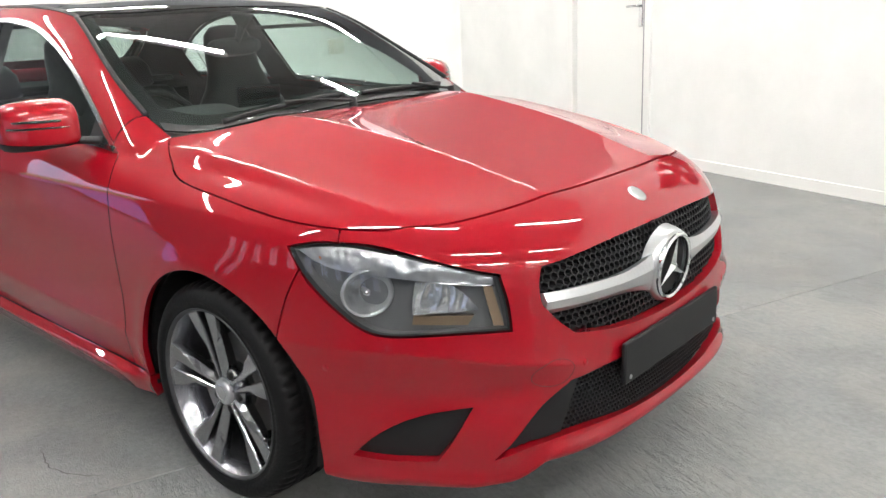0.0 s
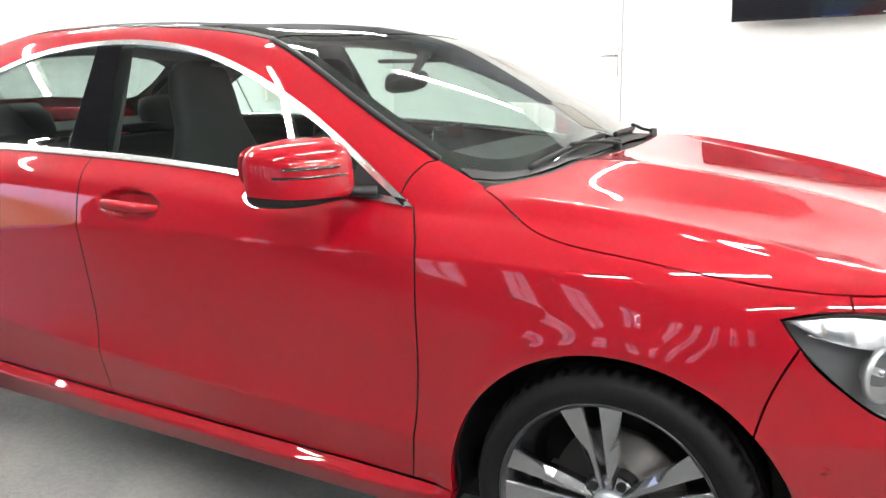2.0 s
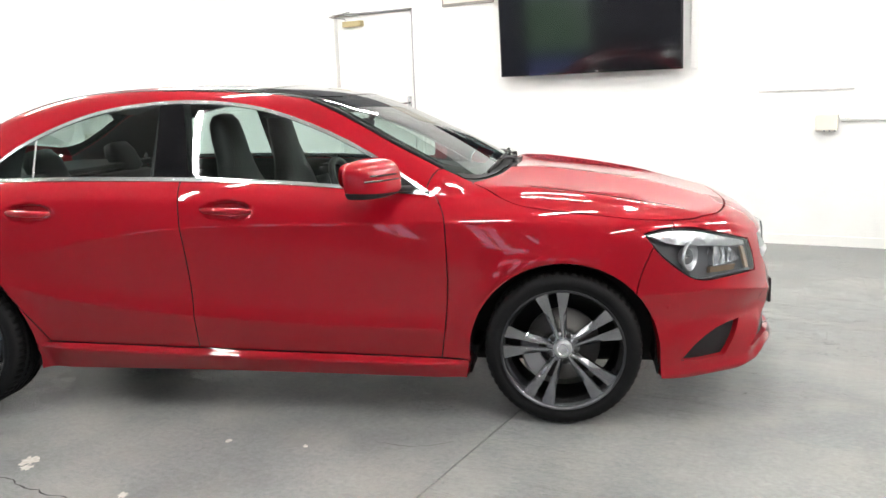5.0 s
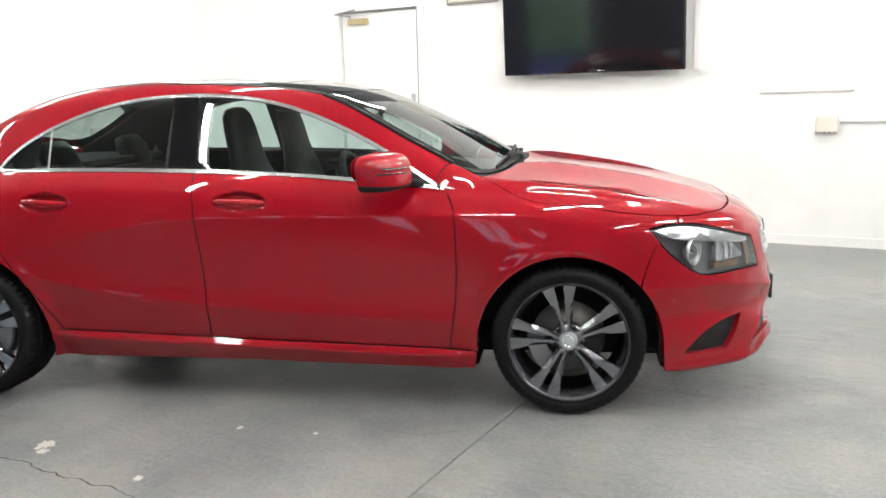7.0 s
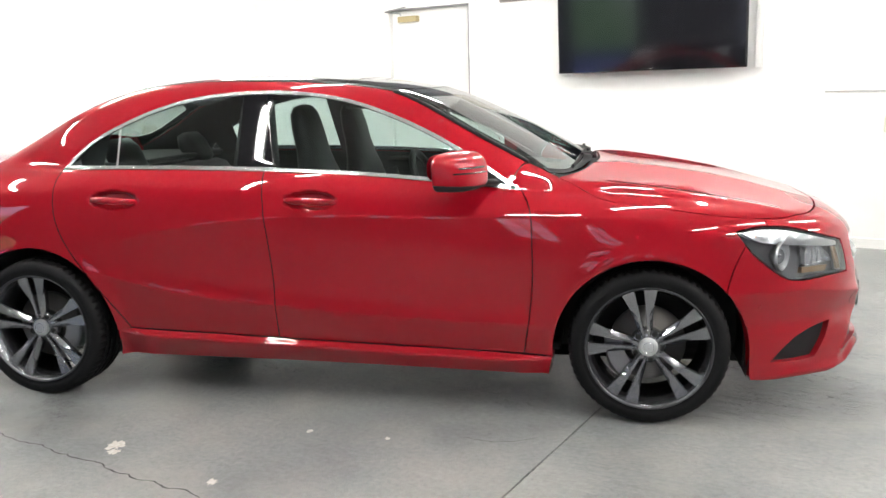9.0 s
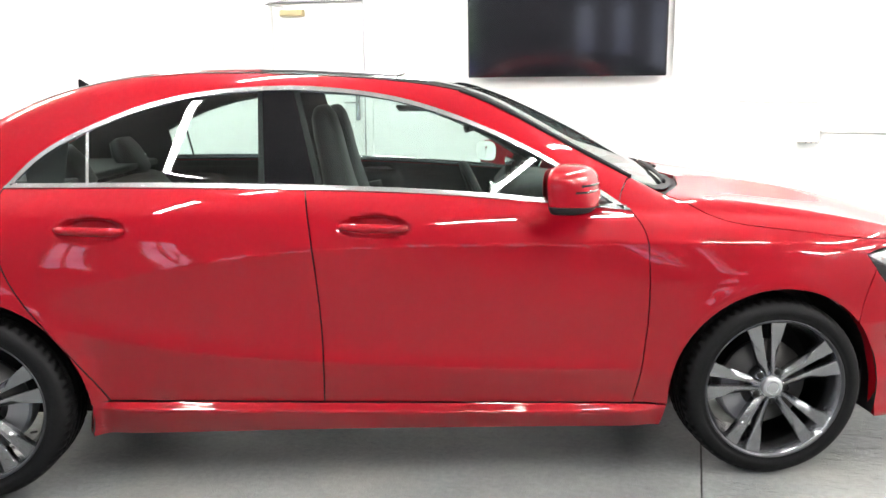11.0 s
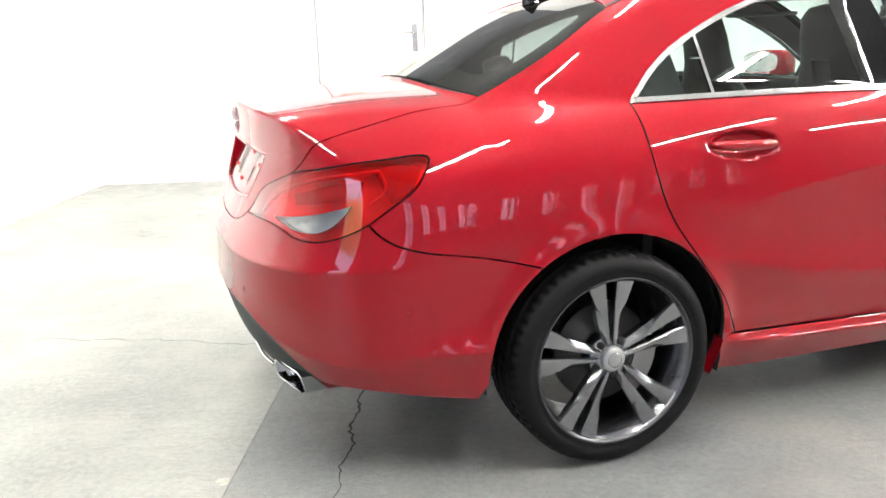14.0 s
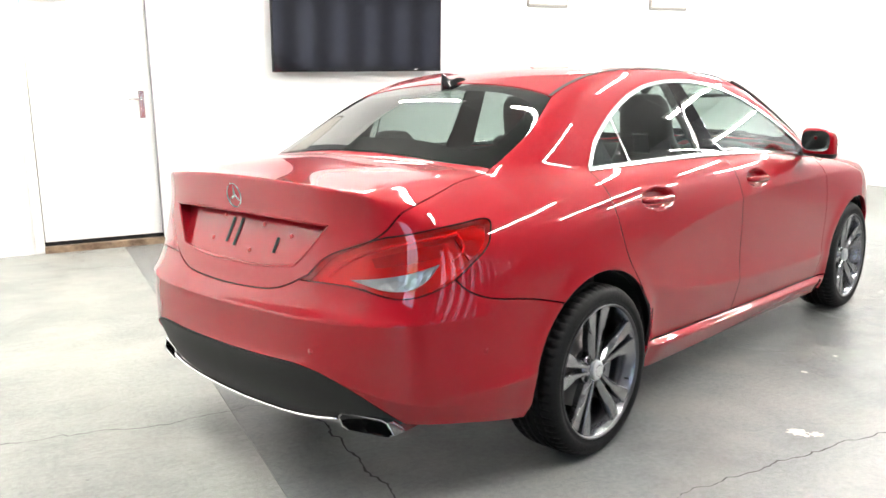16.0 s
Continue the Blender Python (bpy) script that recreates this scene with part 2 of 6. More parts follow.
def floor_look(m, ribs, seed, pale=0.0):
    t = m.node_tree
    c = t.nodes.new("ShaderNodeTexCoord")

    def mapped(sx, sy, off=0.0):
        k = t.nodes.new("ShaderNodeMapping")
        k.inputs["Scale"].default_value = (sx, sy, 1)
        k.inputs["Location"].default_value = (off + seed, off * 2 + seed, 0)
        t.links.new(c.outputs["Object"], k.inputs[0])
        return k.outputs[0]

    def noisy(vec, scale, detail, rough=0.6):
        n = node(m, "ShaderNodeTexNoise", Scale=scale, Detail=detail, Roughness=rough)
        t.links.new(vec, n.inputs["Vector"])
        return n.outputs[0]

    def mix(a, b, f, kind="MIX"):
        x = t.nodes.new("ShaderNodeMix")
        x.data_type, x.blend_type = "RGBA", kind
        t.links.new(f, x.inputs[0]) if not isinstance(f, float) else setattr(x.inputs[0], "default_value", f)
        t.links.new(a, x.inputs[6])
        t.links.new(b, x.inputs[7])
        return x.outputs[2]

    large = ramp(m, noisy(mapped(1, 1), 1.1, 5, 0.55), [(0.28, (0.145 + pale, 0.152 + pale, 0.154 + pale * 0.88)), (0.50, (0.205 + pale, 0.215 + pale, 0.213 + pale * 0.86)), (0.72, (0.275 + pale, 0.278 + pale, 0.266 + pale * 0.84))])
    grain = ramp(m, noisy(mapped(1, 1, 3), 45, 6, 0.7), [(0.30, (0.80, 0.80, 0.80)), (0.65, (1.06, 1.06, 1.05))])
    col = mix(large.outputs[0], grain.outputs[0], 1.0, "MULTIPLY")
    worn = ramp(m, noisy(mapped(1, 1, 9), 2.4, 5, 0.55), [(0.45, 0.0), (0.75, 0.32)])
    bare = t.nodes.new("ShaderNodeRGB")
    bare.outputs[0].default_value = (0.34 + 1.3 * pale, 0.318 + 1.25 * pale, 0.275 + 1.2 * pale, 1)
    col = mix(col, bare.outputs[0], worn.outputs[0])
    spots = ramp(m, noisy(mapped(1, 1, 17), 24, 3, 0.5), [(0.72, 0.0), (0.80, 0.8)])
    stain = t.nodes.new("ShaderNodeRGB")
    stain.outputs[0].default_value = (0.12, 0.125, 0.12, 1)
    col = mix(col, stain.outputs[0], spots.outputs[0])
    to(m, col, "Base Color")
    to(m, ramp(m, noisy(mapped(1, 1, 5), 5, 6), [(0.3, 0.15), (0.7, 0.26)]).outputs[0], "Roughness")
    rib = noisy(mapped(5.0, 15, 2), 1.0, 6, 0.66)
    sharp = ramp(m, rib, [(0.26, 0.0), (0.48, 0.55), (0.82, 1.0)])
    fine = noisy(mapped(1, 1, 7), 130, 5)
    low = node(m, "ShaderNodeMath")
    low.operation = "MULTIPLY_ADD"
    t.links.new(sharp.outputs[0], low.inputs[0])
    low.inputs[1].default_value = ribs
    t.links.new(fine, low.inputs[2])
    bump(m, low.outputs[0], 0.8, 0.0042)
    return m


floor_look(FLOOR, 0.30, 0.0)
# paler worn slab, its colour lifted further for daylight from the gateway
FLOOR_PALE = floor_look(material("worn_daylit_floor_paint", (0.36, 0.37, 0.36), 0.42), 1.4, 8.0, 0.12)
FLOOR_RIB = floor_look(material("ribbed_floor_paint", (0.21, 0.23, 0.235), 0.42), 3.2, 4.0)
CRACK = material("floor_crack", (0.018, 0.017, 0.016), 0.9)


def slab(name, u0, u1, mat):
    bm = bmesh.new()
    box(bm, u0, u1, V0 - 0.15, 0.0, -0.12, 0.0, 0.0015, 1)
    return bm


floor = boxed("floor", (U0 - 0.2, U1 + 0.2, V0 - 0.2, 0.2, -0.16, -0.02), CRACK, bevel=0)
tagged(in_room(floor), "grey painted concrete floor with cracks and joints", "floor", kind="structure")
for u0, u1, mat in ((U0, -2.48, FLOOR_PALE), (-2.4795, 0.9405, FLOOR), (0.9455, U1, FLOOR_RIB)):
    part("floor_slab", slab("floor_slab", u0, u1, mat), mat, floor)


def wall(name, u0, u1, v0, v1, label, z0=-0.12, z1=HIGH, mat=WALL):
    ob = boxed(name, (u0, u1, v0, v1, z0, z1), mat, bevel=0)
    return tagged(in_room(ob), label, "wall", kind="structure")


# the far wall, with its doorway cut through
DOOR_U0, DOOR_U1, DOOR_TOP = -3.12, -2.13, 2.24
bm = bmesh.new()
box(bm, U0 - 0.2, DOOR_U0, 0, 0.2, -0.12, WHITE_TOP)
box(bm, DOOR_U1, U1 + 0.2, 0, 0.2, -0.12, WHITE_TOP)
box(bm, DOOR_U0, DOOR_U1, 0, 0.2, DOOR_TOP, WHITE_TOP)
wall_far = tagged(in_room(part("wall_far", bm, WALL)), "white painted rough block wall with a doorway", "wall", kind="structure")
# beyond v the unseen side walls turn grey, then dark, to shape reflections
for name, u0, u1, v in (("left", U0 - 0.2, U0, -4.9), ("right", U1, U1 + 0.2, -1.3)):
    wall("wall_" + name, u0, u1, v, 0.0, "white painted plain wall of the workshop", z1=WHITE_TOP)
    wall("wall_%s_upper" % name, u0, u1, v, 0.0, "unseen upper part of the workshop wall, darkened to deepen reflections", z0=WHITE_TOP, mat=DIM)
    wall("wall_%s_panel" % name, u0, u1, v - 1.8, v, "unseen grey wall stretch added to soften the car's reflections", mat=MID)
    wall("wall_%s_shutter" % name, u0, u1, V0, v - 1.8, "unseen dark side wall added to keep reflections dim", mat=DIM)
# unseen wall tops: dark or white by what the car should mirror
wall("wall_far_corner", U0 - 0.2, -1.7, 0.0, 0.2, "unseen upper part of the workshop wall, darkened to deepen reflections", z0=WHITE_TOP, mat=DIM)
wall("wall_far_upper", -1.7, U1 + 0.2, 0.0, 0.2, "white painted upper part of the workshop wall", z0=WHITE_TOP)
ceiling = boxed("ceiling", (U0 - 0.2, U1 + 0.2, V0 - 0.2, 0.2, HIGH, HIGH + 0.15), CEIL, bevel=0)
tagged(in_room(ceiling), "grey painted flat ceiling", "ceiling", kind="structure")

# the wall behind the walk has a row of windows
WIN = [(-1.50 + 0.74 * i, -1.14 + 0.74 * i) for i in range(11)]
WZ0, WZ1 = 0.55, 2.0
GATE = (-5.15, -3.65)
bm = bmesh.new()
box(bm, U0 - 0.2, GATE[0], V0 - 0.2, V0, -0.12, HIGH)
box(bm, GATE[0], GATE[1], V0 - 0.2, V0, 2.9, HIGH)
box(bm, GATE[1], U1 + 0.2, V0 - 0.2, V0, -0.12, WZ0)
box(bm, GATE[1], U1 + 0.2, V0 - 0.2, V0, WZ1, HIGH)
edges = [GATE[1]] + [q for w in WIN for q in w] + [U1 + 0.2]
for a, b in zip(edges[::2], edges[1::2]):
    box(bm, a, b, V0 - 0.2, V0, WZ0, WZ1)
# its dark colour stands for the unlit depth of the room
tagged(in_room(part("wall_near", bm, DIM)), "wall darkened for the unlit room, with an open gateway and windows", "wall", kind="structure")
for i, (a, b) in enumerate(WIN):
    win = part("window_%d" % (i + 1), prism([(a, WZ0), (b, WZ0), (b, WZ0 + 0.035), (a, WZ0 + 0.035)], V0 - 0.15, V0 + 0.03), WHITE)
    tagged(in_room(win), "white framed window with small panes and daylight behind", "window", kind="structure")
    for u in np.linspace(a + 0.02, b - 0.02, 3):
        boxed("window_frame", (u - 0.02, u + 0.02, V0 - 0.10, V0 - 0.06, WZ0 + 0.035, WZ1), WHITE, win, bevel=0)
    for z in (WZ0 + 0.40, WZ0 + 0.76, WZ0 + 1.12, WZ1 - 0.02):
        boxed("window_frame", (a, b, V0 - 0.095, V0 - 0.065, z - 0.018, z + 0.018), WHITE, win, bevel=0)
    boxed("pane", (a, b, V0 - 0.09, V0 - 0.08, WZ0 + 0.035, WZ1), PANE, win, "clear window pane", bevel=0)
yard = boxed("backdrop", (U0 - 3, U1 + 3, V0 - 2.6, V0 - 2.5, -0.2, 5.0), YARD, bevel=0)
tagged(in_room(yard), "bright green yard and sky outside the windows", "backdrop", kind="structure")


# ---- the car's outer form: one smooth solid, from which all panels are cut ----
class Spline:
    """A natural cubic spline through (x, value) pairs, straight beyond its ends."""

    def __init__(self, *pairs):
        p = sorted(pairs)
        self.x = np.array([a for a, _ in p], float)
        self.v = np.array([b for _, b in p], float)
        n = len(p)
        h = np.diff(self.x)
        a = np.eye(n)
        r = np.zeros(n)
        for i in range(1, n - 1):
            a[i, i - 1:i + 2] = h[i - 1], 2 * (h[i - 1] + h[i]), h[i]
            r[i] = 6 * ((self.v[i + 1] - self.v[i]) / h[i] - (self.v[i] - self.v[i - 1]) / h[i - 1])
        self.m = np.linalg.solve(a, r)
        self.h = h
        self.s0 = (self.v[1] - self.v[0]) / h[0] - h[0] * (2 * self.m[0] + self.m[1]) / 6
        self.s1 = (self.v[-1] - self.v[-2]) / h[-1] + h[-1] * (self.m[-2] + 2 * self.m[-1]) / 6

    def __call__(self, q):
        q = np.asarray(q, float)
        c = np.clip(q, self.x[0], self.x[-1])
        i = np.clip(np.searchsorted(self.x, c) - 1, 0, len(self.h) - 1)
        h = self.h[i]
        a = (self.x[i + 1] - c) / h
        b = 1 - a
        out = a * self.v[i] + b * self.v[i + 1] + ((a**3 - a) * self.m[i] + (b**3 - b) * self.m[i + 1]) * h * h / 6
        return out + np.minimum(q - self.x[0], 0) * self.s0 + np.maximum(q - self.x[-1], 0) * self.s1


def smin(a, b, k):
    h = np.maximum(k - np.abs(a - b), 0) / k
    return np.minimum(a, b) - h**3 * k / 6


def smax(a, b, k):
    return -smin(-a, -b, k)


AXLE, HUB_Z = 1.35, 0.315
HANDLES = (-0.03, -0.935)
# half width along the car, belt line, width at the belt, and the section below the belt
WIDTH = Spline((2.3, 0.80), (2.0, 0.845), (1.7, 0.872), (1.35, 0.884), (0.9, 0.878), (0.3, 0.884), (-0.4, 0.886), (-1.0, 0.885), (-1.4, 0.884), (-1.8, 0.868), (-2.1, 0.835), (-2.4, 0.78))
BELT = Spline((2.3, 0.70), (1.9, 0.80), (1.45, 0.876), (1.0, 0.923), (0.84, 0.938), (0.45, 0.976), (0.07, 1.004), (-0.3, 1.018), (-0.96, 1.027), (-1.24, 1.027), (-1.66, 1.035), (-2.3, 1.01))
GLASS_Y = Spline((2.3, 0.70), (1.3, 0.76), (0.84, 0.79), (0.3, 0.787), (-0.3, 0.772), (-0.9, 0.754), (-1.24, 0.730), (-1.66, 0.655), (-2.3, 0.58))
SECTION = Spline((-0.2, -0.62), (-0.06, -0.24), (0.0, -0.098), (0.04, -0.052), (0.10, -0.022), (0.18, -0.006), (0.30, -0.002), (0.45, -0.010), (0.60, -0.012), (0.72, -0.020), (0.80, -0.040), (0.95, -0.10))
LEAN = Spline((-0.1, 0.0), (-0.5, 0.005), (-1.24, 0.05), (-1.85, 0.13), (-2.3, 0.15))
# the two creases along the doors
DROP = Spline((1.9, 0.80), (1.5, 0.825), (0.9, 0.838), (0.3, 0.841), (-0.2, 0.832), (-0.6, 0.79), (-0.9, 0.735), (-1.2, 0.65))
FLARE = Spline((1.0, 0.395), (0.33, 0.42), (-0.2, 0.455), (-0.7, 0.508), (-0.9, 0.55), (-1.1, 0.60))
# the line over the top, from nose to tail
TOP = Spline((2.30, 0.725), (2.22, 0.783), (2.12, 0.828), (2.0, 0.858), (1.7, 0.927), (1.4, 0.978), (1.2, 1.004), (1.13, 1.012))
SCREEN = Spline((1.25, 0.940), (1.12, 1.014), (0.85, 1.160), (0.62, 1.272), (0.45, 1.342), (0.30, 1.382), (0.05, 1.412), (-0.3, 1.430), (-0.6, 1.430), (-0.9, 1.406), (-1.14, 1.355), (-1.32, 1.292), (-1.55, 1.182), (-1.74, 1.086), (-1.9, 1.00))
DECK = Spline((-1.6, 1.082), (-1.8, 1.080), (-2.0, 1.070), (-2.2, 1.052), (-2.3, 1.052))
# nose and tail: the line up the middle, and how each falls back to the sides
NOSE = Spline((0.10, 2.10), (0.18, 2.225), (0.24, 2.262), (0.35, 2.268), (0.48, 2.266), (0.60, 2.258), (0.70, 2.236), (0.76, 2.208), (0.83, 2.14), (0.95, 1.98))
NOSE_BACK = Spline((0.0, 0.0), (0.28, 0.014), (0.45, 0.055), (0.56, 0.118), (0.66, 0.215), (0.74, 0.33), (0.82, 0.49), (0.88, 0.70), (0.92, 0.90))
TAIL = Spline((0.15, -2.18), (0.25, -2.255), (0.34, -2.322), (0.45, -2.358), (0.55, -2.366), (0.63, -2.353), (0.70, -2.326), (0.80, -2.297), (0.92, -2.270), (1.00, -2.268), (1.06, -2.272))
TAIL_BACK = Spline((0.0, 0.0), (0.31, 0.014), (0.5, 0.05), (0.6, 0.088), (0.7, 0.15), (0.78, 0.245), (0.84, 0.37), (0.89, 0.55), (0.93, 0.80))


# the hard shoulder along the bonnet
SHOULDER = Spline((0.9, 0.735), (1.193, 0.722), (1.467, 0.701), (1.629, 0.688), (1.769, 0.667), (1.9, 0.640), (2.0, 0.61))


def ridge(d, w):
    return np.exp(-(np.sqrt(d * d + 1.6e-5)) / w)


def step(q, a, b):
    t = np.clip((q - a) / (b - a), 0, 1)
    return t * t * (3 - 2 * t)


def side_y(x, z):
    zb = BELT(x)
    d = zb - z
    low = WIDTH(x) + SECTION(d) - np.maximum(LEAN(np.minimum(x, -0.1)), 0) * np.exp(-np.maximum(d, 0) / 0.14)
    low = low + 0.011 * ridge(z - DROP(x), 0.055) * step(x, -1.25, -0.5) * step(-x, -1.75, -1.1)
    low = low + 0.010 * ridge(z - FLARE(x), 0.05) * step(x, -1.2, -0.9) * step(-x, -1.0, -0.8)
    for ax in (AXLE, -AXLE):
        r = np.sqrt((x - ax)**2 + (z - 0.30)**2)
        low = low + 0.010 * np.exp(-((r - 0.385) / 0.045)**2)
    for cx in HANDLES:
        q = np.sqrt(((x - cx - 0.004) / 0.124)**2 + ((z - 0.901) / 0.042)**2)
        low = low - 0.034 * (1 - step(q, 0.58, 1.0))
    mid = step(1.03 - np.abs(x), 0.0, 0.10)
    low = low - mid * 0.17 * np.maximum(np.sqrt(np.maximum(FLARE(np.clip(x, -1.0, 1.0)) - 0.012 - z, 0)**2 + 1e-4) - 0.01, 0)
    edge = 0.296 - 0.028 * x
    low = low + step(1.00 - np.abs(x), 0.0, 0.17) * (0.038 * step(edge - z, -0.004, 0.026) - 0.16 * np.maximum(edge - 0.034 - z, 0))
    low = low + 0.022 * step(x, 1.5, 1.72) * np.exp(-((z - 0.24) / 0.16)**2)
    low = low + 0.020 * ridge(z - 0.405, 0.03) * step(-x, 1.68, 1.8)
    e = np.maximum(z - zb, 0)
    up = GLASS_Y(x) - 0.43 * e - 0.30 * e * e
    return smax(low, up, 0.02 + 0.10 * step(-x, 1.15, 1.7))


def top_z(x, y):
    ay = np.abs(y)
    flat = step(x, 1.0, 1.3) * step(-x, -2.1, -1.7)
    crease = 0.385 - 0.122 * (x - 1.25)
    hood = TOP(x) - (0.055 - 0.035 * flat) * y * y - (0.10 - 0.09 * flat) * y**4 - 0.125 * flat * np.maximum(ay - crease, 0) + 0.10 * flat * np.minimum(y * y, crease**2) - 0.010 * flat * step(ay - crease, 0.0, 0.22) + 0.007 * ridge(ay - crease, 0.09) * step(x, 0.95, 1.2) * step(-x, -2.25, -2.0)
    deck = DECK(x + 0.16 * y * y) + 0.008 - 0.075 * y * y - 0.10 * y**4
    xs = x + np.where(x > -0.4, 0.28, -0.20) * y * y * step(np.abs(x + 0.4), 0.3, 1.1)
    cabin = SCREEN(xs) + 0.004 - 0.085 * y * y
    return smax(np.where(x > 0, hood, deck), cabin, 0.012)


def inside(x, y, z):
    """Above nought within the car's outer form."""
    ay = np.abs(y)
    f = smin(side_y(x, z) - ay, top_z(x, y) - z, np.where(x > 0.9, 0.10, 0.11) - 0.04 * step(x, 1.0, 1.2) * step(-x, -2.0, -1.8) - 0.06 * step(-x, 1.6, 1.9))
    f = f + 0.008 * ridge(ay - SHOULDER(np.clip(x, 0.9, 2.0)), 0.035) * step(x, 0.95, 1.15) * step(-x, -1.98, -1.75) * step(z, 0.78, 0.84)
    nose = NOSE(z) - NOSE_BACK(ay) + (0.030 - 0.010 * step(0.58 - ay, 0, 0.08)) * np.exp(-((z - 0.196 - 0.052 * step(0.58 - ay, 0, 0.08)) / 0.026)**2) + 0.024 * ridge(z - 0.528 - 0.21 * (np.minimum(ay, 0.74) - 0.69), 0.045) * step(ay, 0.34, 0.5) - 0.024 * np.exp(-((z - 0.42) / 0.055)**2) * step(ay, 0.44, 0.6) + 0.020 * ridge(ay - 0.58 - 0.45 * (0.32 - z), 0.05) * step(0.44 - z, 0.0, 0.08)
    f = smin(f, nose - x, 0.10)
    return smin(f, x - TAIL(z) - TAIL_BACK(ay) + 0.021 * ridge(z - 0.645, 0.032) + 0.012 * ridge(z - 0.492 + 0.35 * np.maximum(ay - 0.46, 0), 0.028), (0.035 + 0.09 * step(ay, 0.5, 0.75)) * (1 - 0.72 * step(z, 0.97, 1.03)))


def slope(p):
    """The outward normals at points of the form."""
    e = 0.0015
    n = np.stack([inside(*(p - e * a).T) - inside(*(p + e * a).T) for a in np.eye(3)], 1)
    return n / np.maximum(np.linalg.norm(n, axis=1, keepdims=True), 1e-9)


def cast(o, d, far=3.2, steps=160):
    """Where rays from points o along d first meet the form."""
    o, d = np.atleast_2d(o).astype(float), np.atleast_2d(d).astype(float) * np.ones((len(np.atleast_2d(o)), 1))
    lo, hi = np.zeros(len(o)), np.full(len(o), np.nan)
    for s in np.linspace(0, far, steps)[1:]:
        open_ = np.isnan(hi)
        if not open_.any():
            break
        q = o[open_] + s * d[open_]
        v = inside(*q.T) > 0
        idx = np.flatnonzero(open_)
        hi[idx[v]] = s
        lo[idx[~v]] = s
    missed = np.isnan(hi)
    hi = np.where(missed, lo, hi)
    for _ in range(24):
        mid = (lo + hi) / 2
        v = inside(*(o + mid[:, None] * d).T) > 0
        hi, lo = np.where(v, mid, hi), np.where(v, lo, mid)
    return o + hi[:, None] * d, ~missed


from mathutils import geometry


# ---- cutting panels out of the form ----
RAYS = {"S": ((1, 0, 0), (0, 0, 1), (0, 1, 0)), "T": ((1, 0, 0), (0, 1, 0), (0, 0, -1)),
        "F": ((0, 1, 0), (0, 0, 1), (-1, 0, 0)), "R": ((0, 1, 0), (0, 0, 1), (1, 0, 0))}
START = {"S": (0, -1.25, 0), "T": (0, 0, 1.7), "F": (2.6, 0, 0), "R": (-2.7, 0, 0)}


def through_points(pts, gap=0.014):
    """A smooth line through points in a plane, evenly set."""
    pts = np.array(pts, float)
    if len(pts) == 2:
        n = max(2, int(np.linalg.norm(pts[1] - pts[0]) / gap) + 1)
        return pts[0] + np.linspace(0, 1, n)[:, None] * (pts[1] - pts[0])
    s = np.r_[0, np.cumsum(np.linalg.norm(np.diff(pts, axis=0), axis=1))]
    q = np.linspace(0, s[-1], max(3, int(s[-1] / gap) + 1))
    return np.stack([Spline(*zip(s, pts[:, k]))(q) for k in (0, 1)], 1)


def seg(view, *pts):
    """A line on the form, given as seen from the side (x, z), top (x, y), front or rear (y, z) of its right half."""
    a, b, d = (np.array(v, float) for v in RAYS[view])
    q = through_points(pts)
    p, ok = cast(np.array(START[view]) + q[:, :1] * a + q[:, 1:] * b, d, 2.4, 240)
    return p[ok]


def arc(cx, cz, r, a0, a1):
    t = np.radians(np.linspace(a0, a1, max(4, int(abs(a1 - a0) / 2.5))))
    p, ok = cast(np.stack([cx + r * np.cos(t), np.full(len(t), -1.25), cz + r * np.sin(t)], 1), (0, 1, 0), 1.2, 240)
    return p[ok]


def loop(*segs):
    p = np.concatenate(segs)
    keep = np.r_[True, np.linalg.norm(np.diff(p, axis=0), axis=1) > 0.003]
    p = p[keep]
    return p[:-1] if np.linalg.norm(p[0] - p[-1]) < 0.003 else p


def both(*segs):
    """Closes a right half, given from the middle to the middle, with its mirror image."""
    p = loop(*segs)
    m = p[::-1] * (1, -1, 1)
    return loop(p, m[np.abs(m[:, 1]) > 0.002])


class Flat:
    """A chart of the form seen along d."""

    def __init__(self, a, b, d, back=1.9):
        self.a, self.b, self.d, self.back = (*(np.array(v, float) for v in (a, b, d)), back)

    def flat(self, p):
        return np.stack([p @ self.a, p @ self.b], 1)

    def lift(self, q):
        return cast(q[:, :1] * self.a + q[:, 1:] * self.b - self.back * self.d, self.d, 2 * self.back, 420)


class Round:
    """A chart round an upright pole, for nose and tail."""

    def __init__(self, x, way):
        self.x, self.way = x, way

    def flat(self, p):
        return np.stack([np.arctan2(p[:, 1], (p[:, 0] - self.x) * self.way), p[:, 2]], 1)

    def lift(self, q):
        d = np.stack([np.cos(q[:, 0]) * self.way, np.sin(q[:, 0]), 0 * q[:, 0]], 1)
        o = np.stack([0 * q[:, 0] + self.x, 0 * q[:, 0], q[:, 1]], 1) + 1.7 * d
        return cast(o, -d, 1.6, 320)


SIDE = Flat((1, 0, 0), (0, 0, 1), (0, 1, 0), 1.3)
SLANT = Flat((1, 0, 0), (0, 0.62, 0.785), (0, 0.785, -0.62))
ABOVE = Flat((1, 0, 0), (0, 1, 0), (0, 0, -1))
BEHIND = Flat((0, 1, 0), (0.60, 0, 0.80), (0.80, 0, -0.60), 3.0)
NOSE_MAP, TAIL_MAP = Round(0.9, 1), Round(-0.9, -1)


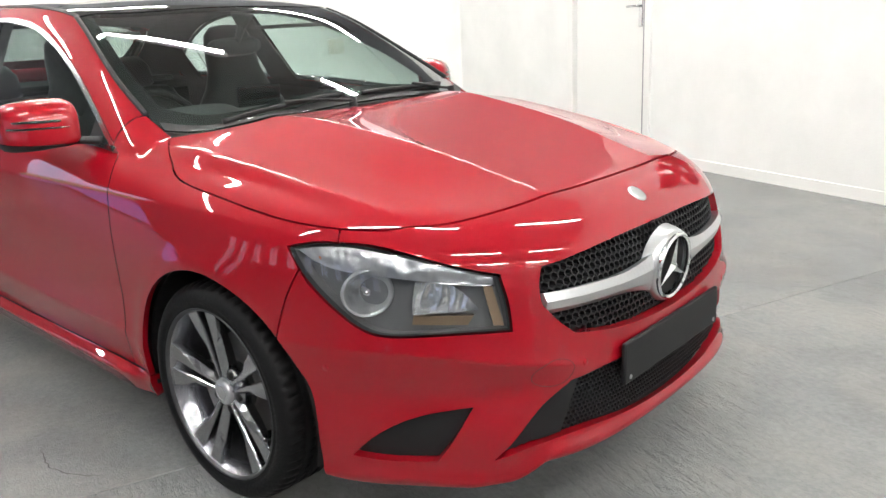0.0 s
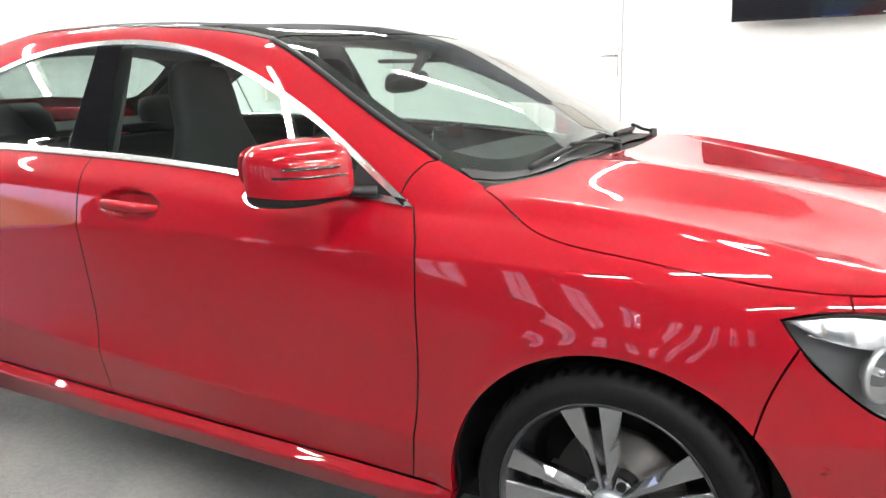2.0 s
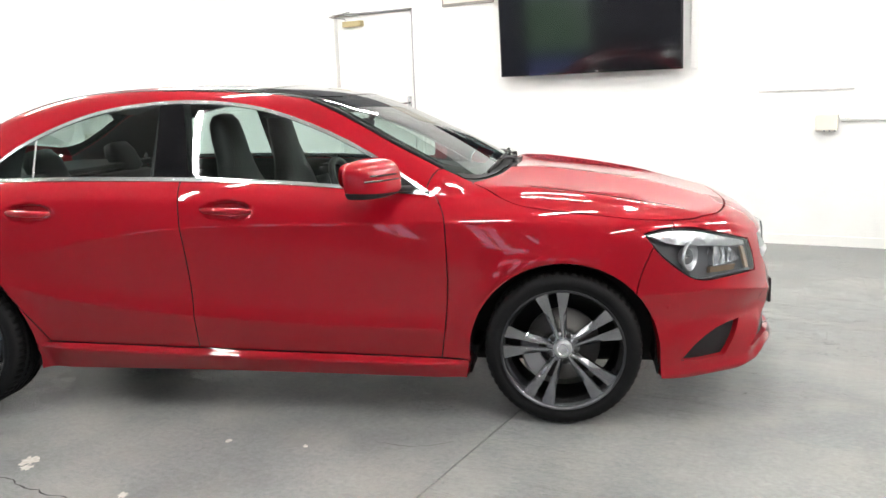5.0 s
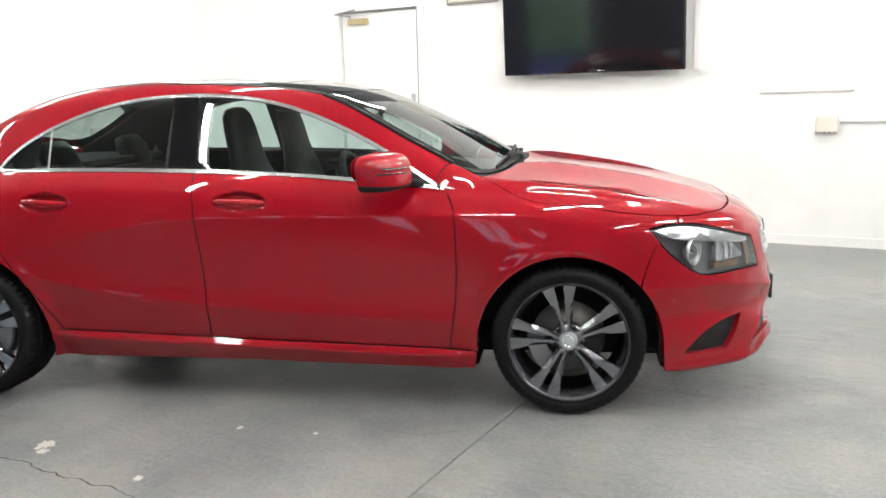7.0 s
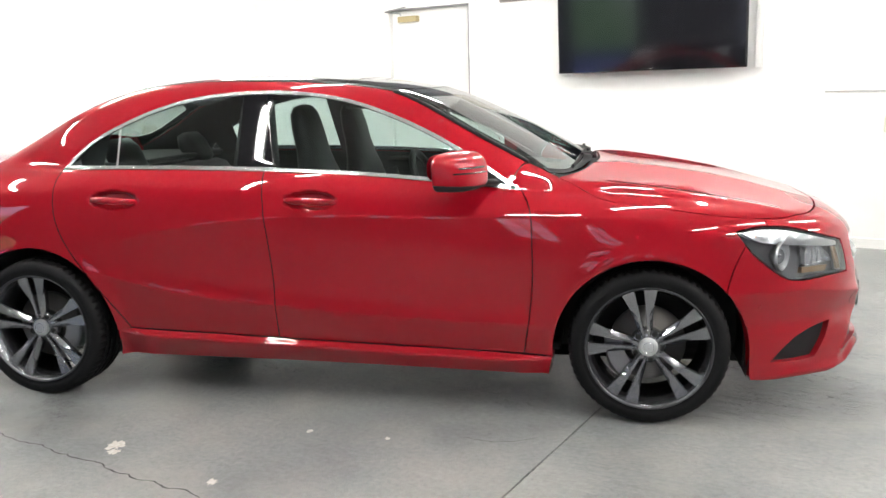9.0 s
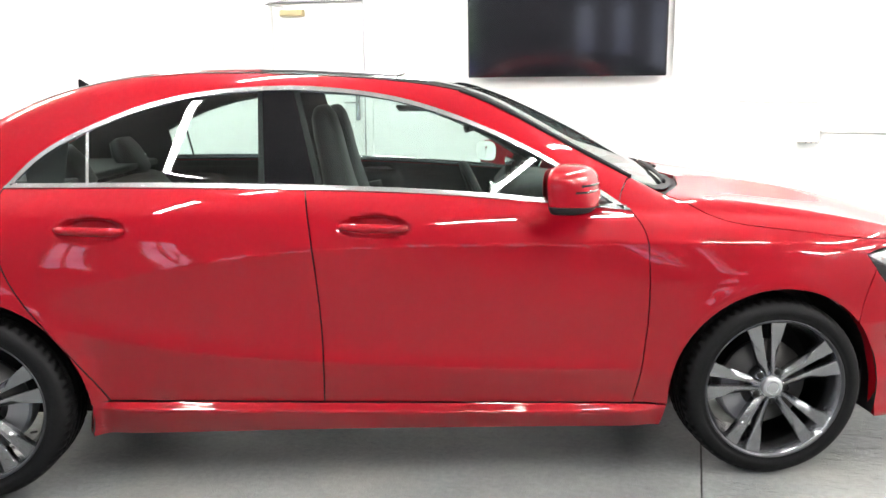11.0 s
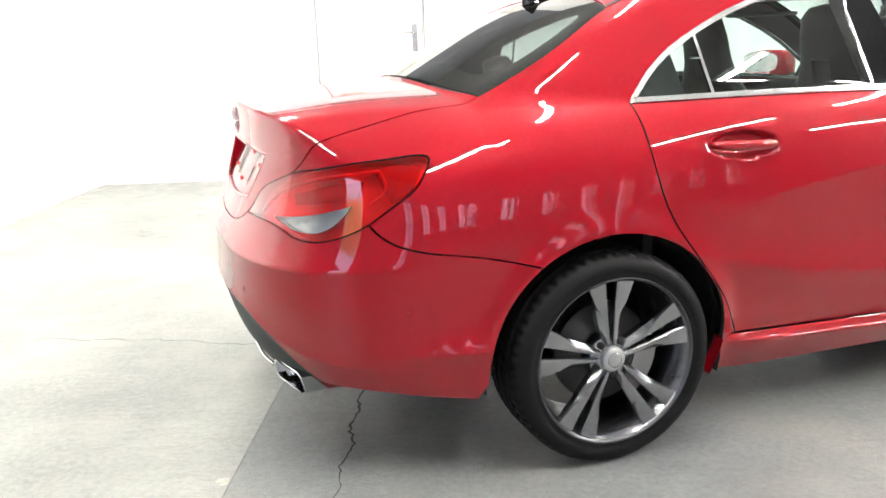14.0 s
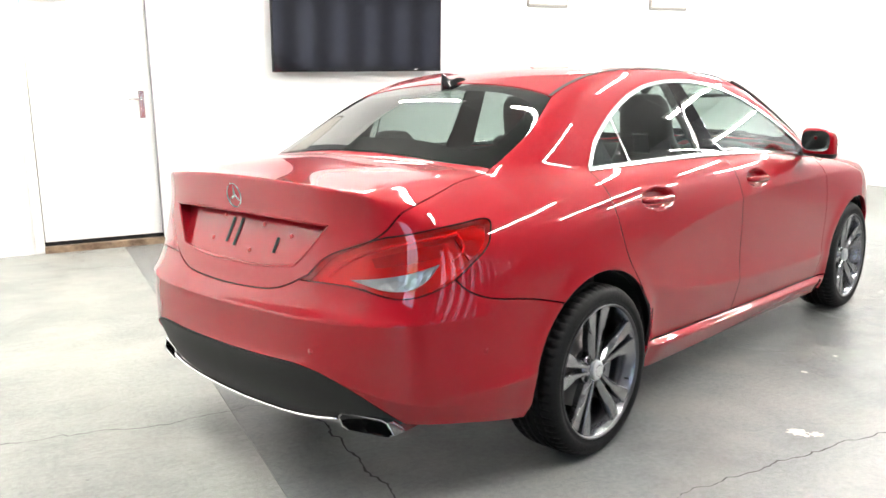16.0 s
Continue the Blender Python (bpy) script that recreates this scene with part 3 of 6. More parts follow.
def within(q, loops):
    """Which points lie inside the first loop and outside the others (even-odd)."""
    hit = np.zeros(len(q), bool)
    for l in loops:
        a, b = l, np.roll(l, -1, 0)
        for (x0, y0), (x1, y1) in zip(a, b):
            if y0 != y1:
                cross = (y0 > q[:, 1]) != (y1 > q[:, 1])
                hit ^= cross & (q[:, 0] < (x1 - x0) * (q[:, 1] - y0) / (y1 - y0) + x0)
    return hit


def shrunk(l, by):
    """The loop drawn in by a width (out, if negative)."""
    area = np.sum(l[:, 0] * np.roll(l[:, 1], -1) - l[:, 1] * np.roll(l[:, 0], -1))
    t0, t1 = l - np.roll(l, 1, 0), np.roll(l, -1, 0) - l
    t0, t1 = (t / np.maximum(np.linalg.norm(t, axis=1, keepdims=True), 1e-9) for t in (t0, t1))
    n = np.stack([-(t0 + t1)[:, 1], (t0 + t1)[:, 0]], 1)
    n /= np.maximum(np.linalg.norm(n, axis=1, keepdims=True), 1e-9)
    c = np.clip((n * np.stack([-t1[:, 1], t1[:, 0]], 1)).sum(1, keepdims=True), 0.5, 1)
    return l + n / c * by * (1 if area > 0 else -1)


def cut(loops, chart, grid=(0.022, 0.013), gap=0.0021, lip=0.018, off=0.0, flat_loops=False):
    """A skin of the form within a loop, less the holes: places, triangles and normals, with its rim turned in."""
    flats = [l if flat_loops else chart.flat(l) for l in loops]
    wide = 1.0 if isinstance(chart, Flat) else 1.15
    scale = np.array([1.0 / wide, 1.0])
    flats = [shrunk(l / scale, gap if i == 0 else -gap) * scale for i, l in enumerate(flats)]
    g = np.array(grid) * scale
    lo, hi = flats[0].min(0), flats[0].max(0)
    xs, ys = np.arange(lo[0] + g[0] / 2, hi[0], g[0]), np.arange(lo[1] + g[1] / 2, hi[1], g[1])
    inner = np.stack(np.meshgrid(xs, ys), -1).reshape(-1, 2)
    rim = np.concatenate(flats)
    if len(inner):
        inner = inner[within(inner, flats)]
        near = np.array([(((q - rim) / g)**2).sum(1).min() for q in inner]) if len(inner) else np.zeros(0)
        inner = inner[near > 0.30]
    pts = np.concatenate([rim, inner])
    edges, k = [], 0
    for l in flats:
        edges += [(k + i, k + (i + 1) % len(l)) for i in range(len(l))]
        k += len(l)
    out = geometry.delaunay_2d_cdt([Vector(p / g) for p in pts], edges, [], 0, 1e-5)
    q = np.array([tuple(v) for v in out[0]]) * g
    tri = np.array([f for f in out[2] if len(f) == 3])
    tri = tri[within(q[tri].mean(1), flats)]
    p, ok = chart.lift(q)
    tri = tri[ok[tri].all(1)]
    n = slope(p)
    flip = (np.cross(p[tri[:, 1]] - p[tri[:, 0]], p[tri[:, 2]] - p[tri[:, 0]]) * n[tri[:, 0]]).sum(1) < 0
    tri[flip] = tri[flip][:, ::-1]
    p = p + off * n
    cut.skin_faces = len(tri)
    if lip:
        where = {}
        for i, src in enumerate(out[3]):
            for s in src:
                where[s] = i
        k, verts, norms, faces = 0, [p], [n], [tri]
        base = len(p)
        for l in flats:
            ids = np.array([where[k + i] for i in range(len(l))])
            k += len(l)
            a, m = p[ids], n[ids]
            t = np.roll(a, -1, 0) - np.roll(a, 1, 0)
            w = np.cross(t, m)
            w /= np.maximum(np.linalg.norm(w, axis=1, keepdims=True), 1e-9)
            c = len(ids)
            verts += [a, a - lip * m]
            norms += [w, w]
            i0, i1 = base + np.arange(c), base + (np.arange(c) + 1) % c
            faces += [np.stack([i1, i0, i1 + c], 1), np.stack([i1 + c, i0, i0 + c], 1)] if lip > 0 else [np.stack([i0, i1, i1 + c], 1), np.stack([i0, i1 + c, i0 + c], 1)]
            base += 2 * c
        p, n, tri = np.concatenate(verts), np.concatenate(norms), np.concatenate(faces)
    return p, tri, n


def skin(name, data, mirror=False):
    p, tri, n = data
    if mirror:
        p, n, tri = p * (1, -1, 1), n * (1, -1, 1), tri[:, ::-1]
    me = bpy.data.meshes.new(name)
    me.from_pydata(p.tolist(), [], tri.tolist())
    me.shade_smooth()
    me.normals_split_custom_set_from_vertices(n.tolist())
    return me


def panel(name, loops, chart, mat, parent, label="", mirror=False, lined=0.0, rim=None, **how):
    """A panel on the right, and where asked its mirror image on the left."""
    data = cut(loops if isinstance(loops, list) else [loops], chart, **how)
    one = part(name, skin(name, data), mat, parent if not isinstance(parent, tuple) else parent[0], label)
    other = part(name, skin(name, data, True), mat, parent if not isinstance(parent, tuple) else parent[1], label) if mirror else None
    if rim:
        for ob in (one, other) if other else (one,):
            ob.data.materials.append(rim)
            for f in ob.data.polygons[cut.skin_faces:]:
                f.material_index = 1
    if lined:
        p, tri, n = data
        inner = p - lined * n, tri[:cut.skin_faces], n
        part("inner_lining", skin("inner_lining", inner), SOFT, one, "dark grey inner lining")
        if mirror:
            part("inner_lining", skin("inner_lining", inner, True), SOFT, other, "dark grey inner lining")
    return (one, other) if mirror else one


def on_form(view, u, v, off=0.0):
    p = seg(view, (u, v), (u + 1e-4, v))[:1]
    return (p + off * slope(p))[0]


# ---- the car ----
car = thing("car", "red four-door saloon car with chrome trim and grey alloys", "car", at=Matrix())
ARCH_F, ARCH_R = (1.353, 0.295, 0.378), (-1.350, 0.308, 0.378)

# shut lines, shared by the panels on either side of them
HOOD_FRONT = [(2.060, 0.0), (2.053, -0.27), (2.014, -0.50), (1.965, -0.60), (1.905, -0.662)]
HOOD_SIDE = [(1.868, 0.8165), (1.780, 0.820), (1.646, 0.832), (1.510, 0.849), (1.335, 0.872), (1.217, 0.888), (1.150, 0.905), (1.100, 0.926), (1.050, 0.954), (0.990, 0.975)]
GAP_FRONT = [(0.856, 0.273), (0.878, 0.411), (0.894, 0.621), (0.890, 0.780), (0.876, 0.880), (0.842, 0.938)]
GAP_MID = [(-0.202, 0.304), (-0.199, 0.454), (-0.209, 0.675), (-0.232, 0.885), (-0.250, 1.015)]
GAP_REAR = [(-0.911, 0.322), (-0.985, 0.450), (-1.105, 0.612), (-1.190, 0.745), (-1.227, 0.870), (-1.236, 0.940), (-1.238, 0.990), (-1.236, 1.026)]
BELT_LINE = [(-1.236, 1.026), (-0.96, 1.027), (-0.60, 1.0245), (-0.25, 1.0165), (0.07, 1.004), (0.45, 0.976), (0.842, 0.938)]
WINDOW_TOP = [(0.842, 0.938), (0.718, 1.019), (0.60, 1.093), (0.44, 1.178), (0.26, 1.254), (0.05, 1.317), (-0.12, 1.343), (-0.30, 1.354), (-0.48, 1.348), (-0.62, 1.333), (-0.78, 1.297), (-0.985, 1.218), (-1.145, 1.122), (-1.236, 1.026)]
SCREEN_SIDE = [(0.865, -0.695), (0.729, -0.681), (0.513, -0.638), (0.277, -0.577)]
DITCH = [(0.277, -0.577), (0.0, -0.556), (-0.40, -0.537), (-0.80, -0.528), (-1.0, -0.533), (-1.205, -0.545)]
BACK_SIDE = [(-1.205, -0.545), (-1.29, -0.572), (-1.379, -0.595), (-1.532, -0.610), (-1.640, -0.612)]
BOOT_SIDE = [(-1.640, -0.612), (-1.85, -0.641), (-2.00, -0.666), (-2.075, -0.674)]
BOOT_CORNER = [(-0.674, 0.985), (-0.660, 0.948), (-0.632, 0.910), (-0.600, 0.887)]
LAMP_TOP = [(1.668, 0.778), (1.732, 0.791), (1.842, 0.789), (1.975, 0.757), (2.107, 0.714)]
LAMP_FRONT = [(2.107, 0.714), (2.128, 0.650), (2.140, 0.583)]
LAMP_LOW = [(2.140, 0.583), (2.055, 0.584), (1.950, 0.578), (1.880, 0.585), (1.800, 0.635), (1.715, 0.715), (1.668, 0.778)]
TAIL_TOP = [(-0.645, 0.899), (-0.600, 0.887), (-0.53, 0.861), (-0.454, 0.826), (-0.405, 0.775), (-0.375, 0.752)]
TAIL_OUT = [(-2.160, 0.899), (-2.055, 0.920), (-1.930, 0.931), (-1.852, 0.922), (-1.868, 0.895), (-1.883, 0.872), (-1.958, 0.813), (-2.025, 0.766)]
TAIL_LOW = [(-2.025, 0.766), (-2.098, 0.733), (-2.159, 0.719), (-2.198, 0.724), (-2.235, 0.746), (-2.287, 0.752)]
SEAM_REAR = [(-2.025, 0.766), (-1.998, 0.735), (-1.953, 0.708), (-1.787, 0.670), (-1.578, 0.618)]
DIFF_TOP = [(-0.700, 0.318), (-0.653, 0.378), (-0.583, 0.438), (-0.491, 0.482), (-0.28, 0.499), (0.0, 0.497)]


hood = panel("bonnet", both(seg("T", *HOOD_FRONT), seg("S", *HOOD_SIDE), seg("T", (0.990, -0.690), (1.05, -0.605), (1.098, -0.50), (1.138, -0.25), (1.148, 0.0))),
             ABOVE, PAINT, car, "glossy red bonnet with two raised creases", grid=(0.014, 0.010))
arch_f = arc(*ARCH_F, 41.4, 176)
wing_loop = loop(seg("S", *HOOD_SIDE[1:])[::-1], seg("S", HOOD_SIDE[1], (1.79, 0.792)), seg("S", (1.79, 0.792), (1.732, 0.791), (1.668, 0.778)),
                 seg("S", (1.668, 0.778), (1.706, 0.728)), seg("S", (1.706, 0.728), (1.66, 0.630), (1.637, 0.545)), arch_f,
                 seg("S", (0.976, 0.32), (0.976, 0.268)), seg("S", (0.976, 0.268), (0.856, 0.273)), seg("S", *GAP_FRONT),
                 seg("S", (0.842, 0.938), (0.805, 0.962)), seg("S", (0.805, 0.962), (0.818, 1.00), (0.845, 1.035)), seg("T", (0.865, -0.695), (0.935, -0.692), (0.985, -0.690)))
panel("front_wing", wing_loop, SLANT, PAINT, car, mirror=True, grid=(0.015, 0.009))
# door and frame edges are coloured dark, as shade in the shut lines
door_f = panel("front_door", loop(seg("S", *GAP_FRONT), seg("S", *BELT_LINE[3:])[::-1], seg("S", *GAP_MID)[::-1], seg("S", (-0.202, 0.304), (0.35, 0.289), (0.856, 0.273))),
               SIDE, PAINT, car, mirror=True, lined=0.014, lip=0.011, rim=DARK, grid=(0.018, 0.010))
door_r = panel("rear_door", loop(seg("S", *GAP_MID), seg("S", *BELT_LINE[:4])[::-1], seg("S", *GAP_REAR)[::-1], seg("S", (-0.911, 0.322), (-0.55, 0.314), (-0.202, 0.304))),
               SIDE, PAINT, car, mirror=True, lined=0.014, lip=0.011, rim=DARK, grid=(0.018, 0.010))
arch_r = arc(*ARCH_R, 127, 2)
panel("side_frame", loop(seg("T", *SCREEN_SIDE), seg("T", *DITCH), seg("T", *BACK_SIDE), seg("T", *BOOT_SIDE), seg("R", *BOOT_CORNER), seg("R", (-0.600, 0.887), (-0.645, 0.899)),
                         seg("S", *TAIL_OUT), seg("S", *SEAM_REAR), arch_r, seg("S", (-0.972, 0.31), (-0.911, 0.322)), seg("S", *GAP_REAR),
                         seg("S", *WINDOW_TOP)[::-1], seg("S", (0.842, 0.938), (0.805, 0.962)), seg("S", (0.805, 0.962), (0.818, 1.00), (0.845, 1.035))),
      SLANT, PAINT, car, mirror=True, lined=0.012, lip=0.009, rim=DARK, grid=(0.018, 0.010))
panel("sill", loop(seg("S", (0.972, 0.2665), (0.856, 0.2715), (0.35, 0.2875), (-0.202, 0.3025), (-0.55, 0.3125), (-0.911, 0.3205), (-0.966, 0.322)), seg("S", (-0.966, 0.322), (-0.985, 0.186)),
                   seg("S", (-0.985, 0.186), (-0.2, 0.196), (0.958, 0.184)), seg("S", (0.958, 0.186), (0.972, 0.262))),
      SIDE, PAINT, car, mirror=True, grid=(0.04, 0.008), lip=0.03)

ROOF_FRONT = [(0.402, 0.0), (0.392, -0.20), (0.360, -0.40), (0.277, -0.577)]
ROOF_BACK = [(-1.205, -0.545), (-1.180, -0.42), (-1.160, -0.2), (-1.155, 0.0)]
ROOF_CUT = -0.42
roof_side = seg("T", *DITCH)
cut_y = float(np.interp(-ROOF_CUT, -roof_side[:, 0], roof_side[:, 1]))
panel("glass_roof", both(seg("T", *ROOF_FRONT), roof_side[roof_side[:, 0] > ROOF_CUT + 0.004], seg("T", (ROOF_CUT, cut_y), (ROOF_CUT, 0.0))),
      ABOVE, GLOSS, car, "black glass roof panel", grid=(0.03, 0.03))
panel("roof", both(seg("T", (ROOF_CUT, 0.0), (ROOF_CUT, cut_y)), roof_side[roof_side[:, 0] < ROOF_CUT - 0.004], seg("T", *ROOF_BACK)),
      ABOVE, PAINT, car, lined=0.015, grid=(0.025, 0.025))
panel("roof_seam", loop(seg("T", (0.10, 0.0), (0.09, -0.3), (0.06, -0.55)), seg("T", (0.053, -0.55), (0.082, -0.3), (0.092, 0.0))), ABOVE, DARK, car, gap=0, lip=0, off=0.0015, mirror=True)

GRILLE = [seg("F", (0.0, 0.741), (-0.30, 0.734), (-0.476, 0.718)), seg("F", (-0.476, 0.718), (-0.492, 0.680), (-0.494, 0.635)),
          seg("F", (-0.494, 0.635), (-0.462, 0.590), (-0.422, 0.552)), seg("F", (-0.422, 0.552), (-0.28, 0.526), (0.0, 0.508))]
LOWER = [seg("F", (0.0, 0.435), (-0.30, 0.436), (-0.44, 0.432)), seg("F", (-0.44, 0.432), (-0.53, 0.365), (-0.615, 0.262)), seg("F", (-0.615, 0.264), (-0.53, 0.285), (-0.44, 0.294), (-0.25, 0.284), (0.0, 0.276))]
INTAKE = [(1.822, 0.260), (1.868, 0.308), (1.925, 0.350), (1.990, 0.377), (2.066, 0.391)], [(2.066, 0.391), (2.040, 0.320), (2.004, 0.258)], [(2.004, 0.258), (1.920, 0.254), (1.822, 0.260)]
intake = loop(*(seg("S", *row) for row in INTAKE))
fascia = both(seg("T", *HOOD_FRONT), seg("S", *HOOD_SIDE[:2]), seg("S", HOOD_SIDE[1], (1.79, 0.792)), seg("S", (1.79, 0.792), *LAMP_TOP[2:]), seg("S", *LAMP_FRONT),
              seg("S", *LAMP_LOW[:-1], (1.706, 0.728)), seg("S", (1.706, 0.728), (1.66, 0.630), (1.637, 0.545)), arc(*ARCH_F, 41.4, -1),
              seg("S", (1.732, 0.28), (1.738, 0.19)), seg("S", (1.738, 0.19), (1.80, 0.182), (1.90, 0.180)), seg("F", (-0.72, 0.180), (-0.60, 0.181), (-0.56, 0.184)), seg("F", (-0.56, 0.184), (-0.515, 0.234)), seg("F", (-0.515, 0.234), (-0.25, 0.230), (0.0, 0.226)))
bumper_f = panel("front_bumper", [fascia, both(*GRILLE), both(*LOWER), intake, intake * (1, -1, 1)], NOSE_MAP, PAINT, car, grid=(0.015, 0.008), lip=0.03)

boot_low = seg("R", (-0.405, 0.775), (-0.295, 0.722), (-0.15, 0.703), (0.0, 0.699))
PLATE_CUT = [seg("R", (0.0, 0.936), (-0.30, 0.933), (-0.452, 0.926)), seg("R", (-0.452, 0.926), (-0.395, 0.855), (-0.335, 0.790)), seg("R", (-0.335, 0.790), (-0.2, 0.776), (0.0, 0.772))]
boot = panel("boot_lid", [both(seg("T", (-1.716, 0.0), (-1.706, -0.3), (-1.685, -0.48), (-1.648, -0.610)), seg("T", *BOOT_SIDE), seg("R", *BOOT_CORNER), seg("R", *TAIL_TOP[1:5]), boot_low), both(*PLATE_CUT)],
             BEHIND, PAINT, car, "glossy red boot lid with a plate recess", grid=(0.015, 0.009), lip=0.062)
p, tri, n = cut([both(*PLATE_CUT)], BEHIND, gap=-0.016, lip=0)
p = p + np.stack([0.006 + 0.052 * np.clip((p[:, 2] - 0.76) / 0.18, 0, 1), 0 * p[:, 0], 0 * p[:, 0]], 1)
n = n + (0, 0, 0.29)
rim_line = both(*PLATE_CUT)
rim_line = rim_line - 0.0045 * slope(rim_line)
part("recess_rim", tube([*rim_line.tolist(), rim_line[0].tolist()], 0.0062, 10), PAINT, boot, smooth=True)
part("plate_recess", skin("plate_recess", (p, tri, n / np.linalg.norm(n, axis=1, keepdims=True))), PAINT, boot)
bumper_r = panel("rear_bumper", both(boot_low[::-1], seg("R", (-0.405, 0.775), (-0.375, 0.752)), seg("S", *TAIL_LOW)[::-1], seg("S", *SEAM_REAR), arc(*ARCH_R, 127, 181),
                                     seg("S", (-1.729, 0.30), (-1.758, 0.256)), seg("S", (-1.758, 0.256), (-1.85, 0.272), (-2.00, 0.300), (-2.155, 0.318)), seg("R", *DIFF_TOP)),
                 TAIL_MAP, PAINT, car, grid=(0.015, 0.008), lip=0.03)
panel("diffuser", both(seg("R", *DIFF_TOP)[::-1], seg("R", (-0.70, 0.318), (-0.62, 0.325), (-0.48, 0.305), (-0.25, 0.275), (0.0, 0.262))), TAIL_MAP, BLACK, car, "matt black rear diffuser", grid=(0.03, 0.015), off=-0.003)
strip = seg("R", (-0.50, 0.318), (-0.40, 0.301), (-0.25, 0.285), (0.0, 0.275))
part("chrome_strip", tube([*(strip + (-0.010, 0, 0)).tolist(), *((strip[::-1] + (-0.010, 0, 0)) * (1, -1, 1)).tolist()], 0.007, 8), CHROME, car, "thin bright chrome strip under the bumper", smooth=True)

# glass
side_line = seg("T", *SCREEN_SIDE, )
side_line = side_line + 0.003 * slope(side_line)
for s in (1, -1):
    part("windscreen_moulding", tube([tuple(p * (1, s, 1)) for p in side_line], 0.0085, 8), BLACK, car, "black rubber strip along the windscreen", smooth=True)
ws = both(seg("T", *ROOF_FRONT), seg("T", *SCREEN_SIDE[::-1], (0.947, -0.690)), seg("T", (0.947, -0.690), (1.025, -0.60), (1.078, -0.48), (1.108, -0.2), (1.115, 0.0)))
ws_in = both(seg("T", (0.352, 0.0), (0.342, -0.2), (0.310, -0.38), (0.262, -0.50), (0.285, -0.535)), seg("T", (0.285, -0.535), (0.51, -0.592), (0.73, -0.632), (0.86, -0.642)),
             seg("T", (0.86, -0.642), (0.94, -0.58), (0.995, -0.47), (1.022, -0.2), (1.03, 0.0)))
windscreen = panel("windscreen", ws, ABOVE, SCREEN_GLASS, car, "tinted windscreen glass", grid=(0.03, 0.03), lip=0, off=-0.002)
panel("frit", [ws, ws_in], ABOVE, GLOSS, windscreen, "black border of the windscreen", grid=(0.03, 0.03), lip=0, off=-0.006, gap=0.0)
rw = both(seg("T", *ROOF_BACK[::-1]), seg("T", *BACK_SIDE), seg("T", (-1.648, -0.610), (-1.676, -0.48), (-1.697, -0.3), (-1.706, 0.0)))
rw_in = both(seg("T", (-1.215, 0.0), (-1.222, -0.2), (-1.240, -0.40), (-1.275, -0.50)), seg("T", (-1.275, -0.50), (-1.40, -0.535), (-1.53, -0.54)), seg("T", (-1.53, -0.54), (-1.575, -0.50), (-1.605, -0.3), (-1.615, 0.0)))
back_window = panel("rear_window", rw, ABOVE, REAR_GLASS, car, "tinted rear window glass", grid=(0.03, 0.03), lip=0, off=-0.002)
panel("frit", [rw, rw_in], ABOVE, GLOSS, back_window, "black border of the rear window", grid=(0.03, 0.03), lip=0, off=-0.006, gap=0.0)
panel("cowl", both(seg("T", (1.118, 0.0), (1.111, -0.2), (1.081, -0.48), (1.03, -0.60), (0.952, -0.688)), seg("T", (0.986, -0.688), (1.048, -0.602), (1.095, -0.50), (1.135, -0.25), (1.145, 0.0))),
      ABOVE, BLACK, car, "black plastic cowl below the windscreen", grid=(0.02, 0.02), off=-0.012, gap=-0.004)


panel("cowl_edge", both(seg("T", (1.083, 0.0), (1.076, -0.2), (1.046, -0.48), (0.993, -0.6), (0.915, -0.684)), seg("T", (0.950, -0.690), (1.028, -0.602), (1.080, -0.482), (1.110, -0.2), (1.117, 0.0))),
      ABOVE, BLACK, car, "black seal along the foot of the windscreen", grid=(0.02, 0.02), off=0.0015, gap=0.0, lip=0.0)


def clipped(l, a, b, c):
    """The part of a loop of (x, z) where a x + b z > c."""
    out = []
    for p, q in zip(l, np.roll(l, -1, 0)):
        dp, dq = a * p[0] + b * p[1] - c, a * q[0] + b * q[1] - c
        if dp > 0:
            out.append(p)
        if dp * dq < 0:
            out.append(p + (q - p) * dp / (dp - dq))
    return np.array(out)


win = SIDE.flat(loop(seg("S", *WINDOW_TOP), seg("S", *BELT_LINE)))
trim_in = shrunk(win, 0.0125)
panel("window_trim", [win, trim_in], SIDE, SATIN, car, "bright chrome window surround", mirror=True, grid=(0.03, 0.02), gap=-0.001, lip=0.008, off=0.004, flat_loops=True)


def line(x0, z0, x1, z1):
    """Half plane to the front of a line."""
    a, b = z1 - z0, x0 - x1
    return a, b, a * x0 + b * z0


PILLAR_B, PILLAR_F = line(-0.385, 1.03, -0.405, 1.33), line(-0.215, 1.02, -0.295, 1.33)
QUARTER, SAIL = line(-0.968, 1.03, -0.985, 1.21), line(0.655, 0.95, 0.675, 1.06)


def behind(h):
    return -h[0], -h[1], -h[2]


g = shrunk(win, 0.010)
how = dict(mirror=True, grid=(0.05, 0.03), gap=0.0, lip=0.0, off=-0.004, flat_loops=True)
panel("door_glass", clipped(clipped(g, *PILLAR_F), *behind(SAIL)), SIDE, GLASS, door_f, "tinted side window", **how)
panel("door_glass", clipped(clipped(g, *behind(PILLAR_B)), *QUARTER), SIDE, GLASS, door_r, "tinted side window", **how)
panel("quarter_glass", clipped(g, *behind(QUARTER)), SIDE, GLASS, door_r, "small dark tinted quarter window", **how)
how["off"] = -0.002
panel("pillar_cover", clipped(clipped(g, *PILLAR_B), *behind(PILLAR_F)), SIDE, PILLAR, car, "black centre pillar cover", **how)
panel("mirror_sail", clipped(g, *SAIL), SIDE, BLACK, car, "black plastic triangle at the mirror's foot", **how)
